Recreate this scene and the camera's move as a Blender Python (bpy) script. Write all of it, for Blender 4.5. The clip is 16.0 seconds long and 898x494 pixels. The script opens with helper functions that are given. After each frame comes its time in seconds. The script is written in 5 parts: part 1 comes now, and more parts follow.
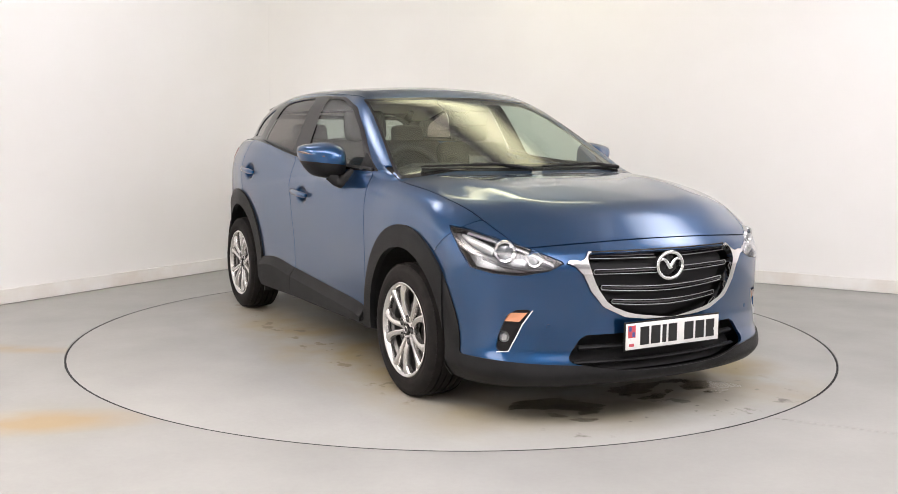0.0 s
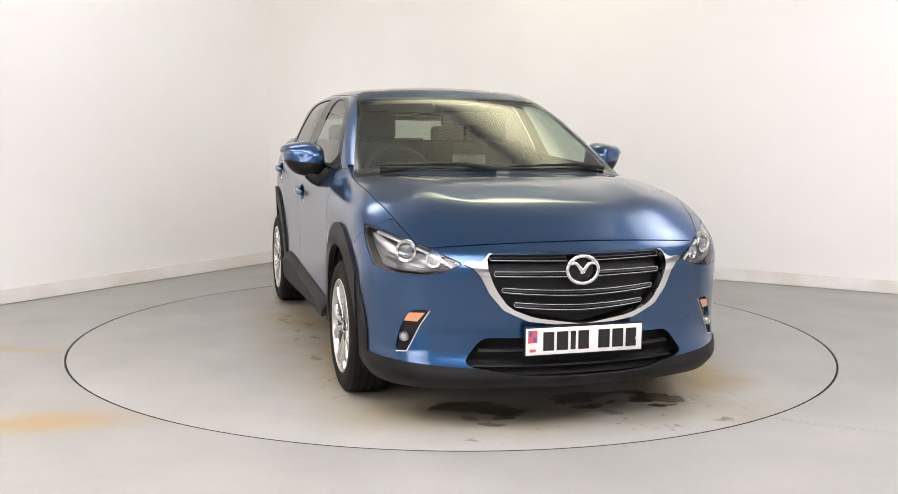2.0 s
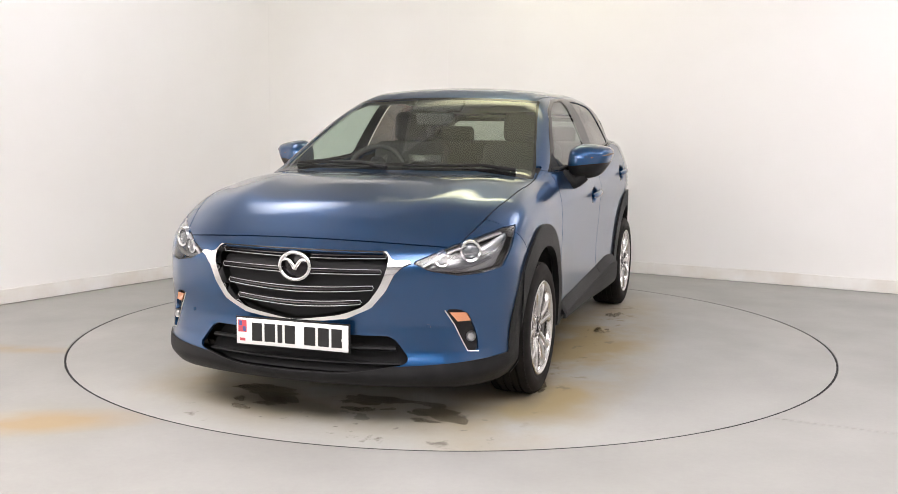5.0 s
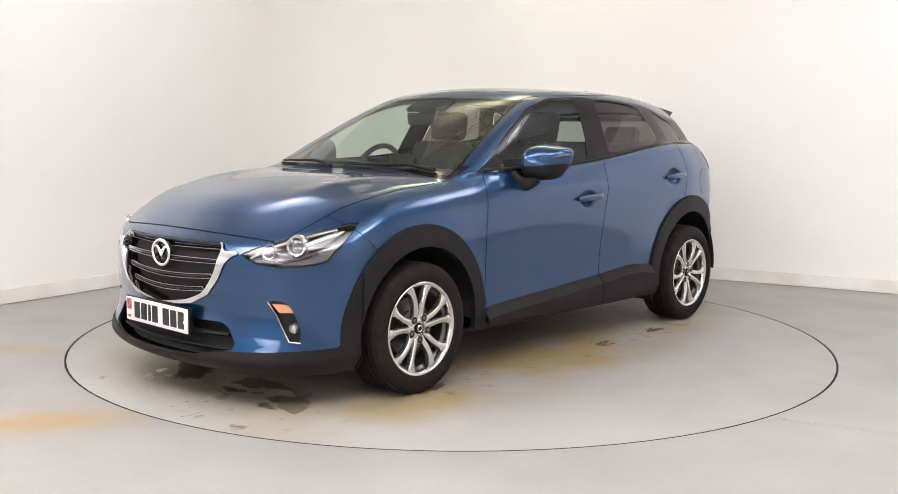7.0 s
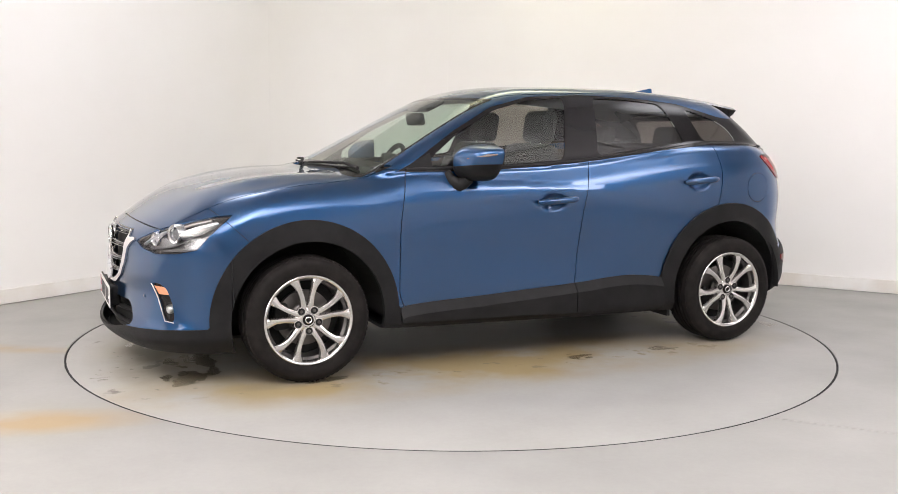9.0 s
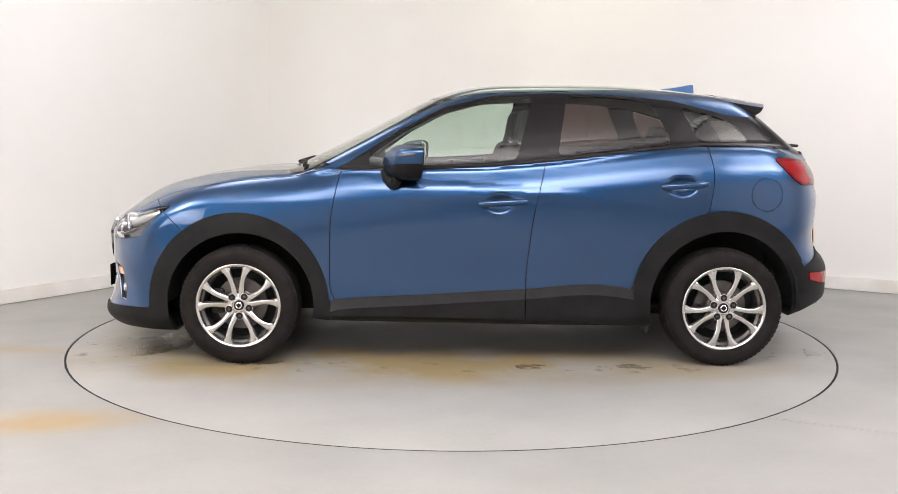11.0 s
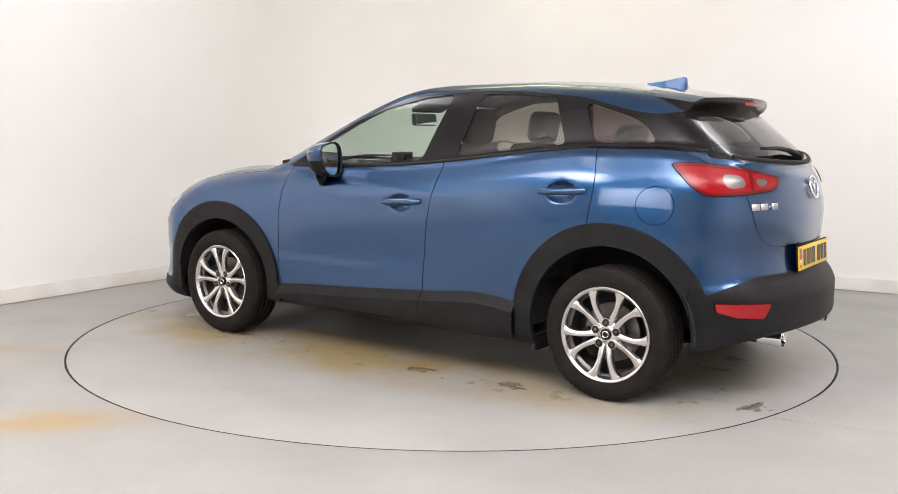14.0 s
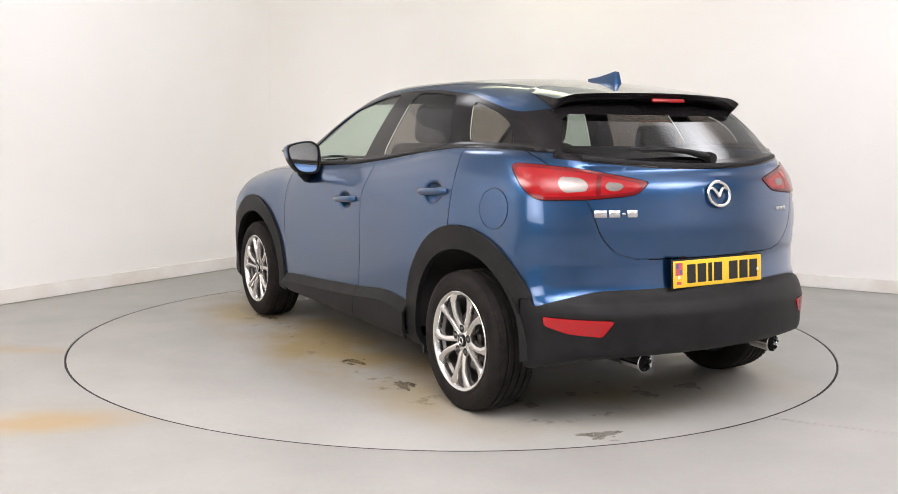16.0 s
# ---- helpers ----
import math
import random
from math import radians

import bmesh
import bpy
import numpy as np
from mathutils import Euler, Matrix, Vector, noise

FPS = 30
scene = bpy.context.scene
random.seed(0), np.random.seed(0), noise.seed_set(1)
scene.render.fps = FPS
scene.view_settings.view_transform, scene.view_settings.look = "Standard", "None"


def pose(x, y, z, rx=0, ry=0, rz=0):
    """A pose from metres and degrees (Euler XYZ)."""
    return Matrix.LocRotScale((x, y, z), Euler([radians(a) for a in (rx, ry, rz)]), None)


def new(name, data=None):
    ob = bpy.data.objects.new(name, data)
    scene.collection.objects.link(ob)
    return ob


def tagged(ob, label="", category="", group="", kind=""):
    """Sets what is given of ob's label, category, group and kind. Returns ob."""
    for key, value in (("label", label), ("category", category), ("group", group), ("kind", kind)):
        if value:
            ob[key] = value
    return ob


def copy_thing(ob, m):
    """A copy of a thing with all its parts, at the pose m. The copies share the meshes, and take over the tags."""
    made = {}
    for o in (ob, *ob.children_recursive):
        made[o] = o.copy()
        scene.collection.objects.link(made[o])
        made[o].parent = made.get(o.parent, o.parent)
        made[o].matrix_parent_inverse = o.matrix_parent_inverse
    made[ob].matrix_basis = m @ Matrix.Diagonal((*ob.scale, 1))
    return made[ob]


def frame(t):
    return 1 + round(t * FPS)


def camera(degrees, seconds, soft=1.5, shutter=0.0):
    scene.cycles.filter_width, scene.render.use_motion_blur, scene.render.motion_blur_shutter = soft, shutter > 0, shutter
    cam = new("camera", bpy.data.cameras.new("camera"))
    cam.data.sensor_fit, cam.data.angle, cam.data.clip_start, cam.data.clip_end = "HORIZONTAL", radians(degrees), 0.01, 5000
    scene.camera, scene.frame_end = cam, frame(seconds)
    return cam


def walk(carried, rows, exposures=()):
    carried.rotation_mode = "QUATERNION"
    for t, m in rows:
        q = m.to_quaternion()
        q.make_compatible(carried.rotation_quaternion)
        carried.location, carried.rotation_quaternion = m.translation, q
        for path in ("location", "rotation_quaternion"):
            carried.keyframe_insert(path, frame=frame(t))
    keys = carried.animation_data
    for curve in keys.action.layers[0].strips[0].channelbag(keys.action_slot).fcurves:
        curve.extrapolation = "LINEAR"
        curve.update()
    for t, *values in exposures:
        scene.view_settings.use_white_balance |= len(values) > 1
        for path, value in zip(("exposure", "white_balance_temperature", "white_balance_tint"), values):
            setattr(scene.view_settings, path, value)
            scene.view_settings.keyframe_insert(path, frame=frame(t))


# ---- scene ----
# The camera stands on a tripod; the car turns on a turntable whose centre is the origin.
cam = camera(49.91, 16.0, 0.8)
EYE = pose(0, -5.86, 1.242, 90 - 6.902, 0, 0.172) @ pose(0, 0, 0, 0, 0, 0.474)
walk(cam, [(0.0, EYE), (16.0, EYE)])

# ---------------------------------------------------------------- light
world = bpy.data.worlds.new("room_air")
scene.world = world
world.use_nodes = True
world.node_tree.nodes["Background"].inputs[0].default_value = (0.9, 0.95, 1.0, 1)
world.node_tree.nodes["Background"].inputs[1].default_value = 0.05
scene.view_settings.exposure = 0.72


# ---------------------------------------------------------------- materials
def principled(name, color, rough=0.5, metal=0.0, coat=0.0, coat_rough=0.03, spec=0.5):
    m = bpy.data.materials.new(name)
    m.use_nodes = True
    b = m.node_tree.nodes["Principled BSDF"]
    b.inputs["Base Color"].default_value = (*color, 1)
    b.inputs["Roughness"].default_value = rough
    b.inputs["Metallic"].default_value = metal
    b.inputs["Coat Weight"].default_value = coat
    b.inputs["Coat Roughness"].default_value = coat_rough
    b.inputs["Specular IOR Level"].default_value = spec
    return m


def tex(m, kind, scale, detail=4.0, rough=0.55):
    nt = m.node_tree
    co = nt.nodes.new("ShaderNodeTexCoord")
    t = nt.nodes.new("ShaderNodeTex" + kind)
    t.inputs["Scale"].default_value = scale
    if kind == "Noise":
        t.inputs["Detail"].default_value = detail
        t.inputs["Roughness"].default_value = rough
    nt.links.new(co.outputs["Object"], t.inputs["Vector"])
    return t


def vary(m, low, high, scale, lo=0.35, hi=0.65, detail=4.0):
    """Base colour that wanders between two colours."""
    nt = m.node_tree
    t = tex(m, "Noise", scale, detail)
    r = nt.nodes.new("ShaderNodeValToRGB")
    r.color_ramp.elements[0].position, r.color_ramp.elements[1].position = lo, hi
    r.color_ramp.elements[0].color, r.color_ramp.elements[1].color = (*low, 1), (*high, 1)
    nt.links.new(t.outputs["Fac"], r.inputs["Fac"])
    nt.links.new(r.outputs["Color"], nt.nodes["Principled BSDF"].inputs["Base Color"])
    return r


def relief(m, scale, strength, distance=0.002, detail=3.0):
    nt = m.node_tree
    t = tex(m, "Noise", scale, detail)
    b = nt.nodes.new("ShaderNodeBump")
    b.inputs["Strength"].default_value = strength
    b.inputs["Distance"].default_value = distance
    nt.links.new(t.outputs["Fac"], b.inputs["Height"])
    nt.links.new(b.outputs["Normal"], nt.nodes["Principled BSDF"].inputs["Normal"])
    return m


def roughness_vary(m, lo, hi, scale):
    nt = m.node_tree
    t = tex(m, "Noise", scale, 5.0)
    r = nt.nodes.new("ShaderNodeMapRange")
    r.inputs["From Min"].default_value, r.inputs["From Max"].default_value = 0.3, 0.7
    r.inputs["To Min"].default_value, r.inputs["To Max"].default_value = lo, hi
    nt.links.new(t.outputs["Fac"], r.inputs["Value"])
    nt.links.new(r.outputs["Result"], nt.nodes["Principled BSDF"].inputs["Roughness"])
    return m


def glass(name, tint, gloss=1.0, rough=0.02, edge=0.90):
    """A single sheet of tinted glass: clear through, with a mirror sheen at its face."""
    m = bpy.data.materials.new(name)
    m.use_nodes = True
    nt = m.node_tree
    nt.nodes.remove(nt.nodes["Principled BSDF"])
    out = nt.nodes["Material Output"]
    tr = nt.nodes.new("ShaderNodeBsdfTransparent")
    tr.inputs[0].default_value = (*tint, 1)
    gl = nt.nodes.new("ShaderNodeBsdfGlossy")
    gl.inputs["Roughness"].default_value = rough
    gl.inputs["Color"].default_value = (gloss, gloss, gloss, 1)
    fc = nt.nodes.new("ShaderNodeLayerWeight")
    fc.inputs["Blend"].default_value = 0.5
    pw = nt.nodes.new("ShaderNodeMath")
    pw.operation = "POWER"
    pw.inputs[1].default_value = 5.0
    fr = nt.nodes.new("ShaderNodeMath")
    fr.operation = "MULTIPLY_ADD"
    fr.inputs[1].default_value, fr.inputs[2].default_value = edge, 0.065
    nt.links.new(fc.outputs["Facing"], pw.inputs[0])
    nt.links.new(pw.outputs[0], fr.inputs[0])
    mx = nt.nodes.new("ShaderNodeMixShader")
    nt.links.new(fr.outputs[0], mx.inputs[0])
    nt.links.new(tr.outputs[0], mx.inputs[1])
    nt.links.new(gl.outputs[0], mx.inputs[2])
    nt.links.new(mx.outputs[0], out.inputs["Surface"])
    return m


def glow(name, color, strength):
    m = bpy.data.materials.new(name)
    m.use_nodes = True
    b = m.node_tree.nodes["Principled BSDF"]
    b.inputs["Base Color"].default_value = (*color, 1)
    b.inputs["Emission Color"].default_value = (*color, 1)
    b.inputs["Emission Strength"].default_value = strength
    return m


PAINT = principled("blue_metallic_paint", (0.0120, 0.068, 0.184), 0.31, 0.94, 1.0, 0.03)
PAINT.node_tree.nodes["Principled BSDF"].inputs["Coat IOR"].default_value = 1.6
BLACK_PLASTIC = relief(principled("black_moulded_plastic", (0.010, 0.010, 0.0105), 0.50, spec=0.20), 420, 0.25)
vary(BLACK_PLASTIC, (0.0065, 0.0065, 0.007), (0.012, 0.012, 0.0125), 9)
GLOSS_BLACK = principled("gloss_black_trim", (0.010, 0.009, 0.010), 0.14, 0, 0.0, 0.03, 0.30)
SEAM = principled("shadow_gap_rubber", (0.006, 0.006, 0.007), 0.8)
GLASS_CLEAR = glass("green_tinted_glass", (0.72, 0.82, 0.76))
GLASS_SCREEN = glass("windscreen_glass", (0.76, 0.84, 0.77))
GLASS_DARK = glass("privacy_glass", (0.28, 0.235, 0.22))
GLASS_BACK = glass("rear_window_glass", (0.42, 0.45, 0.43))
GLASS_LAMP = glass("clear_lamp_cover", (0.93, 0.94, 0.95))
CHROME = principled("polished_chrome", (0.82, 0.82, 0.83), 0.10, 1.0)
GRILLE_EDGE = principled("dull_silver_edging", (0.30, 0.30, 0.31), 0.40, 0.9)
SATIN = principled("satin_silver", (0.62, 0.62, 0.63), 0.28, 1.0)
ALLOY = principled("silver_alloy", (0.66, 0.645, 0.63), 0.20, 0.95, 0.4, 0.06)
# Darker copy of the alloy: the shade inside the wheel is in its colour.
ALLOY_SHADED = principled("shaded_alloy_barrel", (0.14, 0.135, 0.13), 0.35, 0.8)
STEEL = principled("brake_steel", (0.15, 0.14, 0.135), 0.4, 1.0)
RUBBER = relief(principled("tyre_rubber", (0.010, 0.0088, 0.0085), 0.75, spec=0.2), 160, 0.15)
vary(RUBBER, (0.007, 0.0060, 0.0058), (0.015, 0.0125, 0.0115), 14)
UNDER = principled("underbody_black", (0.012, 0.012, 0.012), 0.9)
RED_LENS = principled("red_lamp_lens", (0.30, 0.004, 0.007), 0.10, 0.0, 0.0)
RED_DEEP = principled("deep_red_lens_rim", (0.15, 0.003, 0.005), 0.10)
CLEAR_LENS = principled("pale_lamp_lens", (0.20, 0.175, 0.165), 0.25, 0.5, 0.2)
AMBER = principled("amber_lens", (0.62, 0.27, 0.14), 0.2, 0.0, 1.0)
PLATE_WHITE = principled("white_plate", (0.78, 0.78, 0.76), 0.35)
PLATE_YELLOW = principled("yellow_plate", (0.80, 0.52, 0.03), 0.35)
PLATE_BLACK = principled("plate_character_black", (0.01, 0.01, 0.01), 0.4)
PLATE_RED = principled("plate_flag_red", (0.55, 0.08, 0.10), 0.4)
PLATE_BLUE = principled("plate_flag_blue", (0.08, 0.10, 0.28), 0.4)
SEAT_CLOTH = principled("black_seat_cloth", (0.018, 0.017, 0.018), 0.9)
TRIM_DARK = principled("dark_cabin_plastic", (0.030, 0.029, 0.029), 0.7)
HEADLINING = principled("pale_headlining", (0.62, 0.60, 0.56), 0.9)
MIRROR = principled("mirror_glass", (0.85, 0.87, 0.88), 0.02, 1.0)

# ---------------------------------------------------------------- small builders


def part(name, me, material, parent, label=""):
    """One mesh object under a thing or under a part."""
    if isinstance(me, bmesh.types.BMesh):
        bm, me = me, bpy.data.meshes.new(name)
        bm.to_mesh(me)
        bm.free()
    if material and not me.materials:
        me.materials.append(material)
    ob = new(name, me)
    if parent:
        ob.parent = parent
    if label:
        ob["label"] = label
    return ob


def smooth(bm, angle=35):
    for f in bm.faces:
        f.smooth = True
    for e in bm.edges:
        e.smooth = not (len(e.link_faces) == 2 and e.calc_face_angle(0) > radians(angle))
    return bm


def box(sx, sy, sz, m=Matrix(), bevel=0.0, seg=2):
    bm = bmesh.new()
    bmesh.ops.create_cube(bm, size=1, matrix=Matrix.Diagonal((sx, sy, sz, 1)))
    if bevel:
        bmesh.ops.bevel(bm, geom=bm.edges[:], offset=bevel, segments=seg, profile=0.5, affect="EDGES")
        smooth(bm, 50)
    bm.transform(m)
    return bm


def join(*bms):
    """All the bmeshes in one."""
    me = bpy.data.meshes.new("tmp")
    out = bmesh.new()
    for b in bms:
        me.clear_geometry()
        b.to_mesh(me)
        b.free()
        out.from_mesh(me)
    bpy.data.meshes.remove(me)
    return out


def lathe(profile, seg=48, m=Matrix(), closed=False):
    """Turns (radius, along) pairs round the local y axis."""
    bm = bmesh.new()
    rings = []
    for r, a in profile:
        rings.append([bm.verts.new((r * math.cos(2 * math.pi * k / seg), a, r * math.sin(2 * math.pi * k / seg))) for k in range(seg)])
    pairs = list(zip(rings, rings[1:])) + ([(rings[-1], rings[0])] if closed else [])
    for p, q in pairs:
        for k in range(seg):
            bm.faces.new((p[k], p[(k + 1) % seg], q[(k + 1) % seg], q[k]))
    bmesh.ops.remove_doubles(bm, verts=bm.verts[:], dist=1e-5)
    bmesh.ops.recalc_face_normals(bm, faces=bm.faces[:])
    smooth(bm, 40)
    bm.transform(m)
    return bm


def tube(points, radius, seg=8, flat=1.0, up=Vector((0, 0, 1))):
    """A bar along a line of points; radius may be one number or one for each point."""
    bm = bmesh.new()
    points = [Vector(p) for p in points]
    rads = radius if isinstance(radius, (list, tuple)) else [radius] * len(points)
    rings = []
    for i, p in enumerate(points):
        d = (points[min(i + 1, len(points) - 1)] - points[max(i - 1, 0)]).normalized()
        s = d.cross(up)
        s = s.normalized() if s.length > 1e-4 else Vector((1, 0, 0))
        n = s.cross(d)
        rings.append([bm.verts.new(p + rads[i] * (math.cos(a) * s + flat * math.sin(a) * n)) for a in [2 * math.pi * k / seg for k in range(seg)]])
    for p, q in zip(rings, rings[1:]):
        for k in range(seg):
            bm.faces.new((p[k], p[(k + 1) % seg], q[(k + 1) % seg], q[k]))
    bm.faces.new(rings[0][::-1]), bm.faces.new(rings[-1])
    bmesh.ops.recalc_face_normals(bm, faces=bm.faces[:])
    return smooth(bm, 50)


def prism(outline, depth, m=Matrix(), bevel=0.0, seg=2):
    """A plate with that outline in local x, y, from z = 0 up to depth."""
    bm = bmesh.new()
    f = bm.faces.new([bm.verts.new((x, y, 0)) for x, y in outline])
    r = bmesh.ops.extrude_face_region(bm, geom=[f])
    bmesh.ops.translate(bm, verts=[v for v in r["geom"] if isinstance(v, bmesh.types.BMVert)], vec=(0, 0, depth))
    bmesh.ops.recalc_face_normals(bm, faces=bm.faces[:])
    if bevel:
        bmesh.ops.bevel(bm, geom=bm.edges[:], offset=bevel, segments=seg, profile=0.5, affect="EDGES", clamp_overlap=True)
        smooth(bm, 50)
    bm.transform(m)
    return bm


def curve_of(points, n):
    """n points along a smooth line through the given ones."""
    pts = [Vector(p) for p in points]
    pts = [2 * pts[0] - pts[1]] + pts + [2 * pts[-1] - pts[-2]]
    out = []
    for i in range(n):
        s = i / (n - 1) * (len(pts) - 3)
        k = min(int(s), len(pts) - 4)
        t = s - k
        a, b, c, d = pts[k:k + 4]
        out.append(0.5 * (2 * b + (c - a) * t + (2 * a - 5 * b + 4 * c - d) * t * t + (3 * b - 3 * c + d - a) * t ** 3))
    return out


def mirror_y(bm):
    bmesh.ops.scale(bm, vec=(1, -1, 1), verts=bm.verts[:])
    bmesh.ops.reverse_faces(bm, faces=bm.faces[:])
    return bm

# ---------------------------------------------------------------- room
# Two long white walls meet behind the turntable; the rest of the hall lies behind the camera.
CORNER = Vector((-1.066, 4.075, 0))
LEFT_DIR, RIGHT_DIR = Vector((-0.540, -0.842, 0)), Vector((0.878, -0.478, 0))
HALL_L, HALL_R, HALL_H, WHITE_H = 12.5, 11.5, 4.4, 2.8
WALL_MAT = principled("white_wall_paint", (0.80, 0.79, 0.77), 0.6)
vary(WALL_MAT, (0.865, 0.850, 0.832), (0.895, 0.888, 0.875), 0.7)
relief(WALL_MAT, 40, 0.03, 0.003)
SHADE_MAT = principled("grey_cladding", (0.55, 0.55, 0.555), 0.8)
vary(SHADE_MAT, (0.50, 0.50, 0.505), (0.58, 0.58, 0.585), 1.1)
SKIRT_MAT = principled("white_skirting_paint", (0.76, 0.74, 0.71), 0.4)
vary(SKIRT_MAT, (0.78, 0.74, 0.69), (0.87, 0.86, 0.84), 3)


def floor_material(name, streaks):
    m = principled(name, (0.45, 0.44, 0.42), 0.3)
    nt = m.node_tree
    bs = nt.nodes["Principled BSDF"]
    ramp = vary(m, (0.306, 0.304, 0.290), (0.346, 0.344, 0.329), 1.3)
    base = ramp.outputs["Color"]
    # fine dust
    d = tex(m, "Noise", 38, 6, 0.7)
    dr = nt.nodes.new("ShaderNodeMapRange")
    dr.inputs["From Min"].default_value, dr.inputs["From Max"].default_value = 0.3, 0.75
    dr.inputs["To Min"].default_value, dr.inputs["To Max"].default_value = 0.97, 1.03
    nt.links.new(d.outputs["Fac"], dr.inputs["Value"])
    mul = nt.nodes.new("ShaderNodeMix")
    mul.data_type, mul.blend_type = "RGBA", "MULTIPLY"
    mul.inputs["Factor"].default_value = 1.0
    nt.links.new(base, mul.inputs["A"])
    nt.links.new(dr.outputs["Result"], mul.inputs["B"])
    base = mul.outputs["Result"]
    co = nt.nodes.new("ShaderNodeTexCoord")
    wob = tex(m, "Noise", 1.6, 4)
    fine = tex(m, "Noise", 7.0, 5, 0.6)
    for (cx, cy), turn, (lx, ly), color, amount in streaks:
        spots = amount > 2
        mp = nt.nodes.new("ShaderNodeMapping")
        mp.vector_type = "TEXTURE"
        mp.inputs["Location"].default_value = (cx, cy, 0)
        mp.inputs["Rotation"].default_value = (0, 0, radians(turn))
        mp.inputs["Scale"].default_value = (lx, ly, 1)
        nt.links.new(co.outputs["Object"], mp.inputs["Vector"])
        g = nt.nodes.new("ShaderNodeTexGradient")
        g.gradient_type = "SPHERICAL"
        nt.links.new(mp.outputs[0], g.inputs[0])
        r = nt.nodes.new("ShaderNodeMath")
        r.operation = "MULTIPLY"
        nt.links.new(g.outputs["Fac"], r.inputs[0])
        w = nt.nodes.new("ShaderNodeMapRange")
        w.inputs["From Min"].default_value, w.inputs["From Max"].default_value = (0.60, 0.70) if spots else (0.34, 0.62)
        w.inputs["To Max"].default_value = 2.0 * amount
        nt.links.new((fine if spots else wob).outputs["Fac"], w.inputs["Value"])
        nt.links.new(w.outputs["Result"], r.inputs[1])
        r.use_clamp = True
        mx = nt.nodes.new("ShaderNodeMix")
        mx.data_type = "RGBA"
        nt.links.new(r.outputs[0], mx.inputs["Factor"])
        nt.links.new(base, mx.inputs["A"])
        mx.inputs["B"].default_value = (*color, 1)
        base = mx.outputs["Result"]
    nt.links.new(base, bs.inputs["Base Color"])
    roughness_vary(m, 0.42, 0.56, 2.3)
    bs.inputs["Specular IOR Level"].default_value = 0.35
    relief(m, 25, 0.05, 0.002)
    return m


RUST = (0.36, 0.275, 0.16)
FLOOR_MAT = floor_material("grey_painted_concrete", [
    ((-2.75, -0.52), -6, (0.85, 0.13), RUST, 0.95), ((-2.0, -1.95), 12, (0.95, 0.22), RUST, 0.95),
    ((-3.4, 0.75), 57, (1.5, 0.16), RUST, 0.5)])
TABLE_MAT = floor_material("grey_painted_turntable", [
    ((0.2, 0.80), 0, (2.2, 0.55), (0.30, 0.235, 0.125), 1.2), ((-0.1, -0.78), 0, (2.2, 0.5), (0.30, 0.245, 0.14), 0.9),
    ((1.55, 0.0), 90, (1.2, 0.6), (0.27, 0.23, 0.145), 0.7), ((-1.6, 0.0), 90, (1.0, 0.5), (0.28, 0.245, 0.16), 0.6),
    ((1.75, -0.1), 80, (0.75, 0.25), (0.17, 0.155, 0.12), 0.9), ((1.0, 0.80), 4, (0.55, 0.10), (0.17, 0.155, 0.12), 0.7),
    ((-1.75, 0.4), 70, (0.5, 0.2), (0.24, 0.23, 0.21), 0.8),
    ((-0.1, 0.88), 0, (1.9, 0.16), (0.20, 0.165, 0.10), 2.2), ((-0.1, -0.85), 0, (1.9, 0.18), (0.20, 0.17, 0.11), 3.0), ((1.85, 0.1), 90, (0.9, 0.35), (0.15, 0.14, 0.12), 3.0), ((-1.6, 0.1), 90, (0.9, 0.3), (0.17, 0.16, 0.14), 3.0)])
RING_R = 2.226


def slab(name, corners, z0, z1, mat, label, category):
    bm = bmesh.new()
    f = bm.faces.new([bm.verts.new((x, y, z0)) for x, y in corners])
    r = bmesh.ops.extrude_face_region(bm, geom=[f])
    bmesh.ops.translate(bm, verts=[v for v in r["geom"] if isinstance(v, bmesh.types.BMVert)], vec=(0, 0, z1 - z0))
    bmesh.ops.recalc_face_normals(bm, faces=bm.faces[:])
    return tagged(part(name, bm, mat, None), label, category, kind="structure")


A0 = CORNER
A1 = CORNER + LEFT_DIR * HALL_L
A3 = CORNER + RIGHT_DIR * HALL_R
A2 = A1 + RIGHT_DIR * HALL_R


